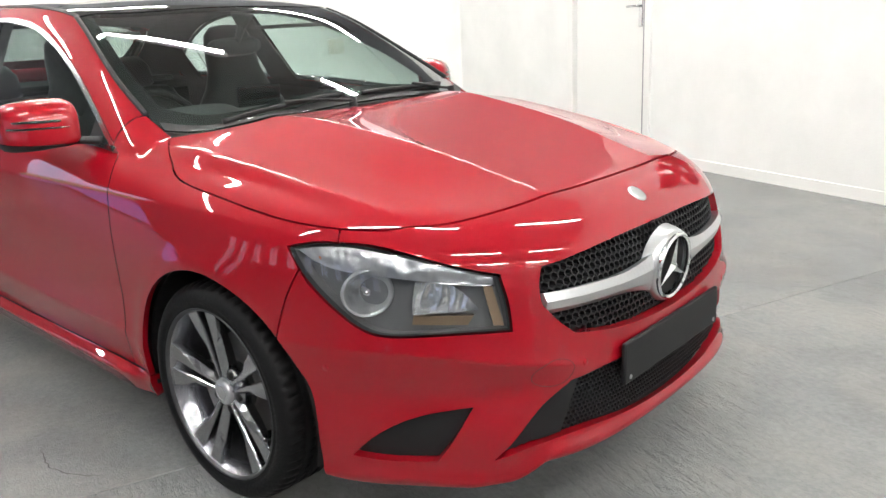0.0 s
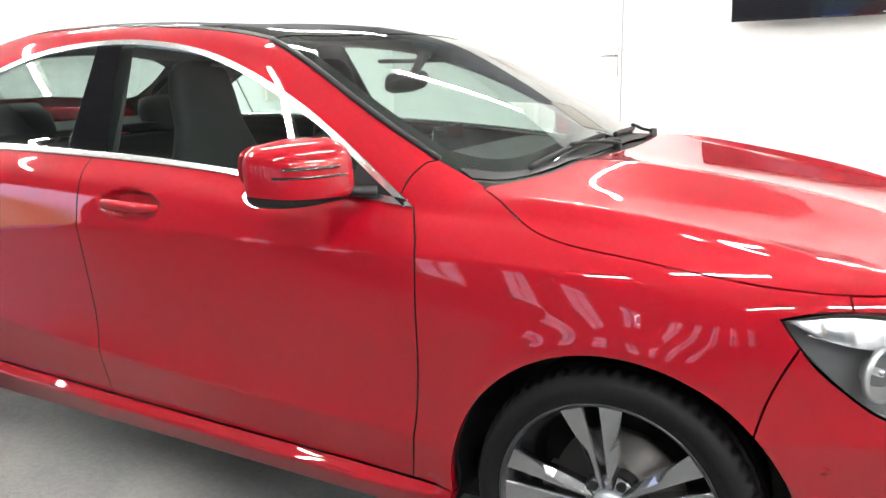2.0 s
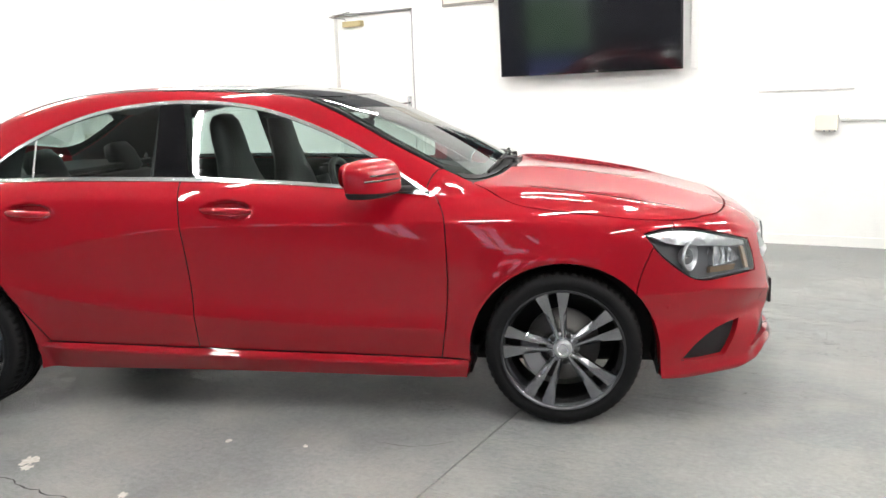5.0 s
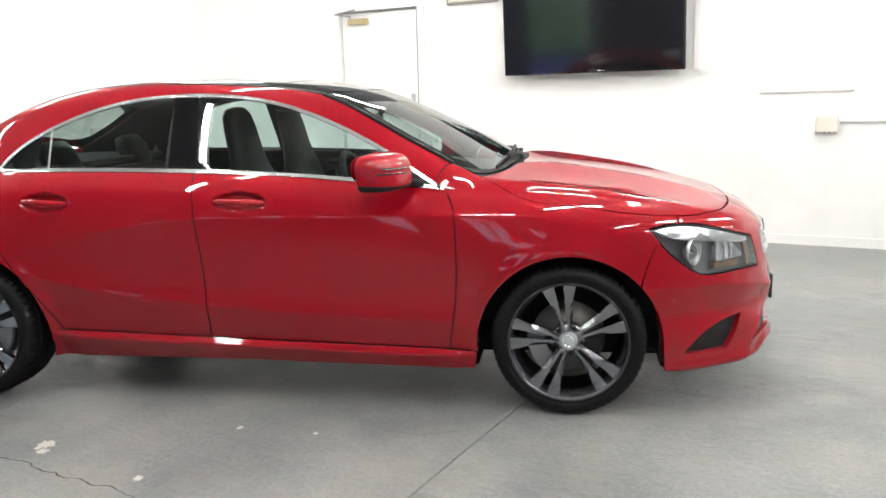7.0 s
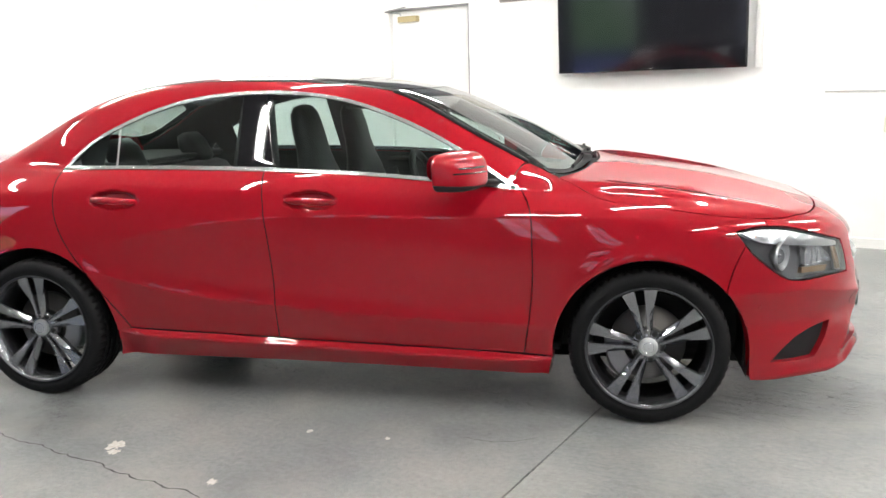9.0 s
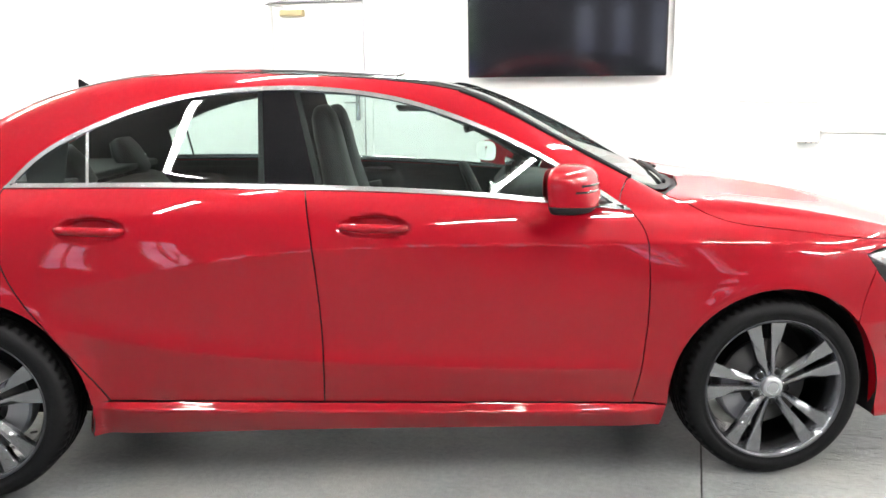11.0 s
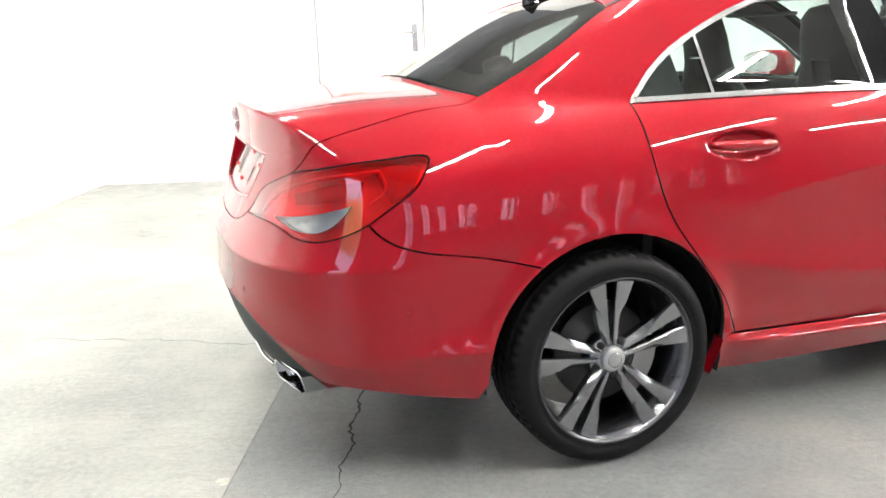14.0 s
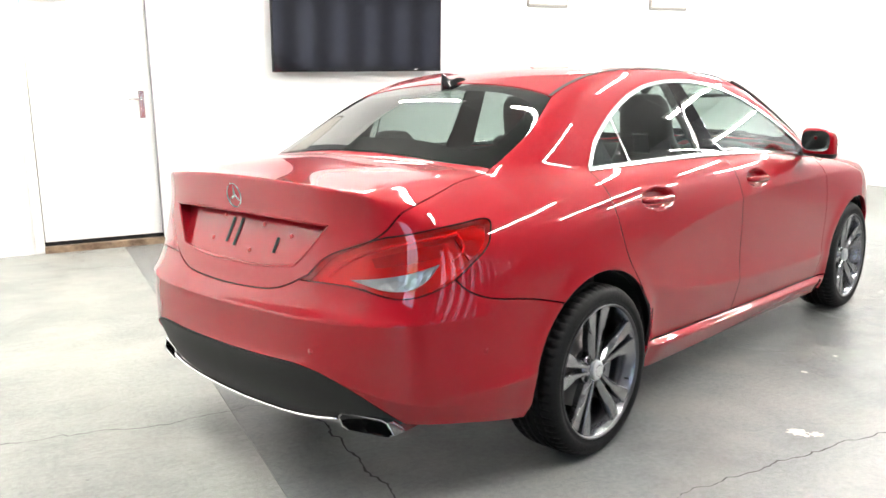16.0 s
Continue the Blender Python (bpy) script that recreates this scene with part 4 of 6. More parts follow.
divider = line(-0.958, 1.03, -0.975, 1.21)
panel("window_divider", clipped(clipped(g, *QUARTER), *behind(divider)), SIDE, SATIN, door_r, "slim bright divider bar", **{**how, "off": 0.001})
panel("roof_strip", loop(seg("T", *DITCH), seg("T", *[(x, y + 0.014) for x, y in DITCH[::-1]])), SLANT, BLACK, car, "black roof channel strip", mirror=True, grid=(0.03, 0.02), gap=0.0, lip=0, off=0.0015)

# dark shell behind the skins, so that nothing shows through the gaps
liner = loop(seg("S", (-2.02, 0.70), (-1.60, 0.63)), arc(-1.35, 0.30, 0.385, 125, 2), seg("S", (-0.96, 0.24), (0.96, 0.23)), arc(1.353, 0.295, 0.385, 180, 42),
             seg("S", (1.66, 0.70), (1.60, 0.80)), seg("S", (1.60, 0.80), (1.1, 0.87), (0.9, 0.915), (0.45, 0.965), (-0.3, 1.008), (-1.24, 1.015), (-1.9, 0.95)))
panel("inner_panel", liner, SIDE, SOFT, car, "dark inner door panels", mirror=True, grid=(0.05, 0.04), gap=0, lip=0, off=-0.045)
# near-black sheets stand for the shade inside nose and tail
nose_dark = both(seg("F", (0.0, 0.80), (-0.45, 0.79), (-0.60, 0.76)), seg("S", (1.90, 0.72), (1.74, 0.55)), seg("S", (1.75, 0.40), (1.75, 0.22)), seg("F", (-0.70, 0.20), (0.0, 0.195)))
panel("inner_nose", nose_dark, NOSE_MAP, DARK, car, "dark sheet standing for the shade behind the bumper", grid=(0.05, 0.04), gap=0, lip=0, off=-0.085)
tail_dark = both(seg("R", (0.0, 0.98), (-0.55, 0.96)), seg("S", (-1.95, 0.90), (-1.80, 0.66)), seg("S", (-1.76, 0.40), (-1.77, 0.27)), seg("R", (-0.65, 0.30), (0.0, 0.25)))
panel("inner_tail", tail_dark, TAIL_MAP, DARK, car, "dark sheet standing for the shade behind the bumper", grid=(0.05, 0.04), gap=0, lip=0, off=-0.09)


# ---- wheels ----
def tyre_mesh():
    n, half = 360, 0.1125
    prof = [(0.2415, -0.104), (0.2440, -0.1105), (0.2560, -0.1150), (0.2620, -0.1135), (0.2650, -0.1165), (0.2800, -0.1170), (0.2950, -0.1125), (0.3050, -0.1035), (0.3110, -0.0945), (0.3145, -0.0840)]
    for c in (-0.056, -0.020, 0.020, 0.056):
        prof += [(0.3172, c - 0.0055), (0.3105, c - 0.0040), (0.3105, c + 0.0040), (0.3172, c + 0.0055)]
    prof += [(r, -y) for r, y in prof[:10][::-1]]
    bm = bmesh.new()
    rings = []
    for k, (r, y) in enumerate(prof):
        ring = []
        for i in range(n):
            rr, yy = r, y
            shoulder = 0.06 < abs(y) < 0.10 and r > 0.308
            if shoulder and (i if y < 0 else i + 3) % 6 < 2:
                rr -= 0.008 if abs(y) < 0.09 else 0.003
            if 0.024 < abs(y) < 0.052 and i % 6 == 0:
                rr -= 0.003
            t = 2 * math.pi * (i + (0.35 * abs(y) / half if r > 0.3 else 0)) / n
            ring.append(bm.verts.new((rr * math.cos(t), yy, rr * math.sin(t))))
        rings.append(ring)
    for a, b in zip(rings, rings[1:]):
        for i in range(n):
            bm.faces.new((a[i], a[(i + 1) % n], b[(i + 1) % n], b[i]))
    bmesh.ops.recalc_face_normals(bm, faces=bm.faces)
    for f in bm.faces:
        f.smooth = True
    return bm


def spoke_mesh(side):
    """One blade of a pair: slot side straight, outer side stepped, with a sloping facet along it."""
    rows = [  # radius, slot edge, top's outer edge, foot's outer edge, face, foot
        (0.040, 0.0050, 0.0120, 0.0200, -0.0860, -0.040), (0.070, 0.0065, 0.0165, 0.0270, -0.0875, -0.045), (0.105, 0.0085, 0.0205, 0.0345, -0.0900, -0.050), (0.135, 0.0105, 0.0250, 0.0405, -0.0925, -0.055),
        (0.152, 0.0118, 0.0330, 0.0440, -0.0940, -0.060), (0.168, 0.0130, 0.0440, 0.0480, -0.0955, -0.064), (0.195, 0.0150, 0.0545, 0.0570, -0.0980, -0.070), (0.2385, 0.0175, 0.0690, 0.0705, -0.1040, -0.082)]
    bm = bmesh.new()
    rings = []
    for r, s0, s1, s2, y0, y1 in rows:
        x0, x1, x2 = (math.sqrt(r * r - s * s) for s in (s0, s1, s2))
        rings.append([bm.verts.new(v) for v in ((side * (s0 + 0.002), y0, x0), (side * s1, y0, x1), (side * s2, (y0 + y1) / 2 - 0.006, x2), (side * s2, y1, x2), (side * s0, y1, x0), (side * s0, y0 + 0.003, x0))])
    for a, b in zip(rings, rings[1:]):
        for i in range(6):
            bm.faces.new((a[i], a[(i + 1) % 6], b[(i + 1) % 6], b[i]))
    bm.faces.new(rings[0])
    bm.faces.new(rings[-1][::-1])
    bmesh.ops.recalc_face_normals(bm, faces=bm.faces)
    es = [e for e in bm.edges if e.calc_length() > 0.012 and len(e.link_faces) == 2 and e.calc_face_angle(0) > 0.5]
    bmesh.ops.bevel(bm, geom=es, offset=0.0011, segments=2, affect="EDGES")
    return bm


def emblem_mesh(radius, bar, depth):
    """A ring with three tapering arms, facing -y."""
    bm = lathe([(radius - bar, -depth * 0.6), (radius - bar * 0.5, -depth), (radius, -depth * 0.6), (radius, 0.0), (radius - bar, 0.0)], n=56, closed=True)
    for k in range(3):
        a = math.radians(90 + 120 * k)
        d, s = Vector((math.cos(a), 0, math.sin(a))), Vector((-math.sin(a), 0, math.cos(a)))
        w = radius * 0.145
        tip = bm.verts.new(d * (radius - bar * 0.6) + Vector((0, -depth * 0.55, 0)))
        mid = bm.verts.new(Vector((0, -depth * 1.05, 0)))
        l = bm.verts.new(-(-s * w) + d * w * 0.55 + Vector((0, -depth * 0.2, 0)))
        r = bm.verts.new(-s * w + d * w * 0.55 + Vector((0, -depth * 0.2, 0)))
        tb = bm.verts.new(d * (radius - bar * 0.6))
        for f in ((mid, l, tip), (mid, tip, r), (l, tb, tip), (r, tip, tb)):
            bm.faces.new(f)
    bmesh.ops.recalc_face_normals(bm, faces=bm.faces)
    return bm




def wheel_kit():
    """The meshes that all four wheels share."""
    kit = {}

    def keep(name, bm, mat, smooth=True):
        me = bpy.data.meshes.new(name)
        if smooth:
            for f in bm.faces:
                f.smooth = True
        bm.to_mesh(me)
        bm.free()
        me.materials.append(mat)
        kit[name] = me

    RIM = material("rim_edge", (0.10, 0.10, 0.106), 0.34, 0.9)
    keep("wheel", lathe([(0.2420, -0.1020), (0.2475, -0.1090), (0.2490, -0.1135), (0.2470, -0.1160), (0.2435, -0.1135), (0.2395, -0.1060)], n=96), RIM)
    keep("barrel", lathe([(0.2400, -0.1060), (0.2345, -0.098), (0.2230, -0.070), (0.2150, -0.035), (0.2120, 0.03), (0.2150, 0.10)], n=72), BARREL)
    keep("tyre", tyre_mesh(), RUBBER)
    keep("spoke_a", spoke_mesh(1), ALLOY, False)
    keep("spoke_b", spoke_mesh(-1), ALLOY, False)
    keep("hub", lathe([(0.0, -0.074), (0.040, -0.080), (0.0655, -0.074), (0.070, -0.064), (0.072, -0.03), (0.072, 0.0)], n=60), ALLOY)
    keep("centre_cap", lathe([(0.0, -0.0985), (0.024, -0.0975), (0.033, -0.094), (0.0365, -0.090), (0.0375, -0.080)], n=48), SILVER)
    keep("cap_emblem", emblem_mesh(0.0225, 0.0025, 0.002), CHROME, False)
    keep("brake_disc", lathe([(0.072, -0.030), (0.078, -0.020), (0.150, -0.020), (0.150, 0.006), (0.078, 0.006)], n=72), IRON)
    # a dark cap stands for the shade in a bolt hole
    bm = lathe([(0.0, -0.0805), (0.0115, -0.0805), (0.0115, -0.070)], n=16)
    keep("bolt_hole", bm, DARK)
    bm = bmesh.new()
    for i in range(13):
        a = math.radians(-34 + 68 * i / 12)
        row = [bm.verts.new((r * math.cos(a), y, r * math.sin(a))) for r, y in ((0.098, -0.044), (0.165, -0.044), (0.172, -0.036), (0.172, 0.03), (0.098, 0.03))]
        if i:
            for k in range(5):
                bm.faces.new((last[k], last[(k + 1) % 5], row[(k + 1) % 5], row[k]))
        else:
            bm.faces.new(row)
        last = row
    bm.faces.new(last)
    bmesh.ops.recalc_face_normals(bm, faces=bm.faces)
    keep("brake_caliper", bm, STEEL, False)
    return kit


KIT = wheel_kit()


def wheel(x, right, turn, caliper):
    s = 1 if right else -1
    base = pose(x, (-0.762 if x > 0 else -0.777) * s, HUB_Z + 0.001, 0, 0, 0 if right else 180)
    w = part("wheel", KIT["wheel"], None, car, "grey five twin-spoke alloy wheel with black tyre")
    w.matrix_basis = base
    part("tyre", KIT["tyre"], None, w, "black low-profile rubber tyre")
    part("barrel", KIT["barrel"], None, w)
    part("hub", KIT["hub"], None, w)
    part("centre_cap", KIT["centre_cap"], None, w, "silver centre cap with a plain emblem")
    part("cap_emblem", KIT["cap_emblem"], None, w).matrix_basis = pose(0, -0.0965, 0, 0, 12, 0)
    part("brake_disc", KIT["brake_disc"], None, w, "worn steel brake disc")
    part("brake_caliper", KIT["brake_caliper"], None, w, "grey brake caliper").matrix_basis = pose(0, 0, 0, 0, caliper, 0)
    for k in range(5):
        for side in ("spoke_a", "spoke_b"):
            part("spoke", KIT[side], None, w).matrix_basis = pose(0, 0, 0, 0, turn + 72 * k, 0)
        a = math.radians(90 + 36 + 72 * k - turn)
        part("bolt_hole_shade", KIT["bolt_hole"], None, w).matrix_basis = pose(0.055 * math.cos(a), 0, 0.055 * math.sin(a))
    part("valve", tube([(0.2, -0.085, -0.085), (0.19, -0.105, -0.08)], 0.004, 8), RUBBER, w)
    # the dark arch behind the wheel
    bm = bmesh.new()
    rings = []
    for i in range(33):
        a = math.radians(-14 + (204 if x > 0 else 200) * i / 32)
        rings.append([bm.verts.new((x + 0.384 * math.cos(a), -y * s, 0.30 + 0.384 * math.sin(a))) for y in (0.842, 0.80, 0.50)])
    for a, b in zip(rings, rings[1:]):
        for k in (0, 1):
            bm.faces.new((a[k], a[k + 1], b[k + 1], b[k]))
    bm.faces.new([r[2] for r in rings])
    bmesh.ops.recalc_face_normals(bm, faces=bm.faces)
    part("wheel_arch_liner", bm, BLACK, car, "black felt wheel arch liner")
    return w


wheel(AXLE, True, -10, 155)
wheel(-AXLE, True, -4, 25)
wheel(AXLE, False, 15, 155)
wheel(-AXLE, False, 30, 25)

# underside
bm = bmesh.new()
box(bm, -2.10, 2.05, -0.49, 0.49, 0.20, 0.26, 0.01)
box(bm, -0.94, 0.94, -0.80, 0.80, 0.205, 0.25, 0.01)
# two deeper unseen blocks, added to keep light off the floor below
box(bm, -0.96, 0.96, -0.66, 0.66, 0.135, 0.21, 0.02)
box(bm, -1.70, 1.80, -0.50, 0.50, 0.155, 0.21, 0.02)
part("underbody", bm, BLACK, car, "black underbody tray, deepened to shade the floor")


# ---- lamps ----
def pair(make):
    """Builds a detail for the right side, and its mirror image."""
    for s in (1, -1):
        make(s)


def flipped(p, s):
    return (p[0], p[1] * s, p[2])


LAMP_DARK = material("lamp_housing", (0.20, 0.20, 0.205), 0.32, 0.4)
LAMP_SEAL = material("lamp_seal", (0.022, 0.022, 0.023), 0.4)
lamp_loop = loop(seg("S", *LAMP_TOP), seg("S", *LAMP_FRONT), seg("S", *LAMP_LOW))
lamp_flat = NOSE_MAP.flat(lamp_loop)
lamp_in = shrunk(lamp_flat * (1.15, 1), 0.0065) / (1.15, 1)
heads = panel("headlight", [lamp_flat, lamp_in], NOSE_MAP, LAMP_SEAL, car, "clear headlight with chrome reflectors and black rim", mirror=True, grid=(0.02, 0.01), gap=0.003, lip=0.02, off=-0.002, flat_loops=True)
panel("lens", lamp_flat, NOSE_MAP, LENS, heads, "clear polycarbonate lens", mirror=True, grid=(0.02, 0.01), gap=0.004, lip=0.0, off=-0.0005, flat_loops=True)
REFLECT = material("lamp_reflector", (0.56, 0.56, 0.57), 0.30, 1.0)
n = noise_on(REFLECT, 26, 1)
bump(REFLECT, n.outputs[0], 0.9, 0.012)
AMBER_TINT = material("amber_tint", (0.36, 0.25, 0.16), 0.28, 0.7)
FLUTED = material("fluted_reflector", (0.88, 0.88, 0.89), 0.22, 1.0)
n = node(FLUTED, "ShaderNodeTexWave", Scale=12.0, Distortion=6.0, Detail=1.0)
c = FLUTED.node_tree.nodes.new("ShaderNodeTexCoord")
FLUTED.node_tree.links.new(c.outputs["Object"], n.inputs["Vector"])
bump(FLUTED, n.outputs[0], 0.8, 0.006)
panel("housing", NOSE_MAP.flat(lamp_loop), NOSE_MAP, LAMP_DARK, heads, "dark grey lamp housing", mirror=True, grid=(0.02, 0.01), gap=0.003, lip=-0.055, off=-0.058, flat_loops=True)
top_in = loop(seg("S", (1.690, 0.774), (1.742, 0.784), (1.842, 0.782), (1.97, 0.751), (2.100, 0.709)), seg("S", (2.100, 0.709), (2.102, 0.694)), seg("S", (2.102, 0.694), (1.96, 0.709), (1.86, 0.722), (1.78, 0.734), (1.690, 0.774)))
panel("upper_reflector", top_in, NOSE_MAP, REFLECT, heads, "chrome indicator reflector along the upper edge", mirror=True, grid=(0.012, 0.006), gap=0.0, lip=0.02, off=-0.014)
edge = seg("S", (1.720, 0.752), (1.79, 0.735), (1.87, 0.724), (1.97, 0.708), (2.105, 0.690))
edge = edge - 0.020 * slope(edge)
second = loop(seg("S", (1.962, 0.704), (2.022, 0.704)), seg("S", (2.022, 0.704), (2.060, 0.672), (2.086, 0.636)), seg("S", (2.086, 0.636), (1.962, 0.626)), seg("S", (1.962, 0.626), (1.960, 0.665), (1.962, 0.704)))
panel("second_reflector", second, NOSE_MAP, FLUTED, heads, "fluted chrome reflector chamber", mirror=True, grid=(0.01, 0.006), gap=0.0, lip=-0.030, off=-0.052)
amber = loop(seg("S", (1.962, 0.622), (2.080, 0.620)), seg("S", (2.080, 0.620), (2.070, 0.598)), seg("S", (2.070, 0.598), (1.960, 0.600)), seg("S", (1.960, 0.600), (1.962, 0.622)))
panel("side_reflector", amber, NOSE_MAP, AMBER_TINT, heads, "amber tinted reflector", mirror=True, grid=(0.02, 0.01), gap=0.0, lip=0.02, off=-0.036)
front_edge = loop(seg("S", (2.088, 0.690), (2.102, 0.690)), seg("S", (2.102, 0.690), (2.118, 0.640), (2.130, 0.594)), seg("S", (2.130, 0.594), (2.114, 0.596)), seg("S", (2.114, 0.596), (2.102, 0.640), (2.088, 0.690)))
panel("front_edge_reflector", front_edge, NOSE_MAP, AMBER_TINT, heads, "brownish tinted edge", mirror=True, grid=(0.02, 0.01), gap=0.0, lip=0.01, off=-0.020)


def lamp_bits(s):
    head = heads[0 if s > 0 else 1]
    part("chrome_blade", tube([flipped(p, s) for p in edge], 0.0038, 8, 0.6), CHROME, head, "thin chrome blade across the lamp", smooth=True)
    amber_bulb = part("indicator_bulb", lathe([(0.0, -0.010), (0.008, -0.008), (0.011, 0.0), (0.009, 0.010)], "y", 16), AMBER, head, "amber indicator bulb", smooth=True)
    q = on_form("S", 1.748, 0.757, -0.024)
    amber_bulb.matrix_basis = pose(q[0], q[1] * s, q[2])
    for (x, z), r, squash, deep, turn in (((1.862, 0.676), 0.056, 1.0, 0.020, 33),):
        c = on_form("S", x, z, -deep - 0.012)
        bowl = lathe([(0.0, 0.040), (r * 0.30, 0.036), (r * 0.62, 0.026), (r * 0.86, 0.010), (r, -0.006), (r * 1.06, -0.010), (r * 1.10, -0.004)], "y", 40)
        m = pose(c[0], c[1] * s, c[2], 0, 0, (90 - turn) if s > 0 else (90 + turn)) @ Matrix.Diagonal((squash, 1, 0.92, 1))
        b = part("reflector", bowl, REFLECT, head, "round chrome reflector bowl", smooth=True)
        b.matrix_basis = m
        ring = part("reflector_ring", lathe([(r * 1.04, -0.014), (r * 1.12, -0.012), (r * 1.15, 0.0), (r * 1.06, 0.0)], "y", 40, True), SILVER, head, smooth=True)
        ring.matrix_basis = m
        bulb = part("bulb", lathe([(0.0, -0.004), (0.008, -0.002), (0.010, 0.008), (0.010, 0.04)], "y", 16), CHROME, head, "chrome capped bulb", smooth=True)
        bulb.matrix_basis = m


pair(lamp_bits)

tail_flat = TAIL_MAP.flat(loop(seg("S", *TAIL_OUT), seg("S", *TAIL_LOW), seg("R", *TAIL_TOP)[::-1]))
white = loop(seg("S", (-2.238, 0.769), (-2.15, 0.790), (-2.062, 0.816)), seg("S", (-2.062, 0.816), (-2.095, 0.775), (-2.150, 0.742), (-2.195, 0.742), (-2.238, 0.769)))
white_flat = TAIL_MAP.flat(white)
tails = panel("tail_light", [tail_flat, white_flat], TAIL_MAP, RED_LENS, car, "red tail light with a clear reversing section", mirror=True, grid=(0.018, 0.010), gap=0.0006, lip=0.0, off=-0.0005, flat_loops=True)
panel("reversing_lens", white_flat, TAIL_MAP, LENS, tails, "clear reversing light lens", mirror=True, grid=(0.02, 0.01), gap=-0.001, lip=0.0, off=-0.001, flat_loops=True)
panel("reversing_reflector", white_flat, TAIL_MAP, REFLECT, tails, "silver reversing light reflector", mirror=True, grid=(0.012, 0.008), gap=0.001, lip=-0.02, off=-0.022, flat_loops=True)
panel("lamp_back", tail_flat, TAIL_MAP, RED_IN, tails, "deep red lamp interior", mirror=True, grid=(0.02, 0.01), gap=0.002, lip=-0.03, off=-0.032, flat_loops=True)
outer = loop(seg("S", (-2.00, 0.908), (-1.935, 0.920), (-1.872, 0.914)), seg("S", (-1.872, 0.914), (-1.90, 0.866), (-1.965, 0.818)), seg("S", (-1.965, 0.818), (-1.985, 0.86), (-2.00, 0.908)))
panel("outer_cell", outer, TAIL_MAP, material("maroon_reflector", (0.34, 0.012, 0.022), 0.2), tails, "dark maroon outer cell", mirror=True, grid=(0.02, 0.01), gap=0.0, lip=0.008, off=-0.016)
dark_cell = loop(seg("S", (-2.20, 0.835), (-2.13, 0.862), (-2.03, 0.878)), seg("S", (-2.03, 0.878), (-2.05, 0.838)), seg("S", (-2.05, 0.838), (-2.20, 0.808)), seg("S", (-2.20, 0.808), (-2.20, 0.835)))
panel("inner_cell", dark_cell, TAIL_MAP, material("dark_red_reflector", (0.36, 0.015, 0.022), 0.25), tails, "darker red inner cell", mirror=True, grid=(0.02, 0.01), gap=0.0, lip=0.006, off=-0.024)
RED_BAR = material("red_light_guide", (0.62, 0.03, 0.05), 0.3, Coat_Weight=0.5)


def tail_bits(s):
    lamp = tails[0 if s > 0 else 1]
    for row, r in (([(-2.262, 0.775), (-2.232, 0.822), (-2.17, 0.868), (-2.07, 0.893), (-1.985, 0.905)], 0.0055), ([(-1.985, 0.905), (-1.975, 0.86), (-2.02, 0.82)], 0.004)):
        g = seg("S", *row)
        g = g - 0.014 * slope(g)
        part("light_guide", tube([flipped(p, s) for p in g], r, 8), RED_BAR, lamp, "pale red light guide", smooth=True)


pair(tail_bits)


# ---- nose details ----
def lattice(name, loops, cell, off, parent, label, thick=0.0022):
    """A dark honeycomb behind an opening of the nose."""
    flat = both(*loops)[:, 1:]
    lo, hi = flat.min(0), flat.max(0)
    rows, rng = [], cell * 0.866
    bars = set()
    j = 0
    z = lo[1]
    while z < hi[1] + cell:
        i = 0
        y = lo[0] + (cell / 2 if j % 2 else 0)
        while y < hi[0] + cell:
            pts = [(round(y + cell / math.sqrt(3) * math.sin(math.radians(60 * k)), 4), round(z + cell / math.sqrt(3) * math.cos(math.radians(60 * k)), 4)) for k in range(6)]
            for a, b in zip(pts, pts[1:] + pts[:1]):
                bars.add((min(a, b), max(a, b)))
            y += cell
        z += rng
        j += 1
    ends = np.array([[*a, *b] for a, b in sorted(bars)])
    keep = within((ends[:, :2] + ends[:, 2:]) / 2, [flat])
    ends = ends[keep]
    pa, ok = cast(np.stack([0 * ends[:, 0] + 2.6, ends[:, 0], ends[:, 1]], 1), (-1, 0, 0), 1.4, 240)
    pb, ok2 = cast(np.stack([0 * ends[:, 0] + 2.6, ends[:, 2], ends[:, 3]], 1), (-1, 0, 0), 1.4, 240)
    verts, faces = [], []
    for a, b, good in zip(pa, pb, ok & ok2):
        if not good:
            continue
        d = b - a
        d /= np.linalg.norm(d)
        s = np.cross(d, (1, 0, 0)) * thick
        k = len(verts)
        for p in (a, b):
            for x, w in ((off, -1), (off, 1), (off - 0.016, 1), (off - 0.016, -1)):
                verts.append(p + (x, 0, 0) + s * w)
        faces += [(k, k + 1, k + 5, k + 4), (k + 1, k + 2, k + 6, k + 5), (k + 3, k, k + 4, k + 7)]
    me = bpy.data.meshes.new(name)
    me.from_pydata([tuple(v) for v in verts], [], faces)
    ob = part(name, me, BLACK, parent, label)
    ob["kind"] = "stuff"
    return ob


lattice("grille_mesh", GRILLE, 0.0205, -0.024, bumper_f, "black honeycomb radiator grille", 0.0024)
lattice("lower_grille_mesh", LOWER, 0.0135, -0.022, bumper_f, "black honeycomb lower grille", 0.0015)
# flat dark sheets stand for the shade behind both grilles
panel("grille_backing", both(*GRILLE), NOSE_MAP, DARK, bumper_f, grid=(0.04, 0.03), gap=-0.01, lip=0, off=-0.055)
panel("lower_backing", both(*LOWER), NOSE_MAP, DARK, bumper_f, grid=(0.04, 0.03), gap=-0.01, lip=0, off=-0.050)
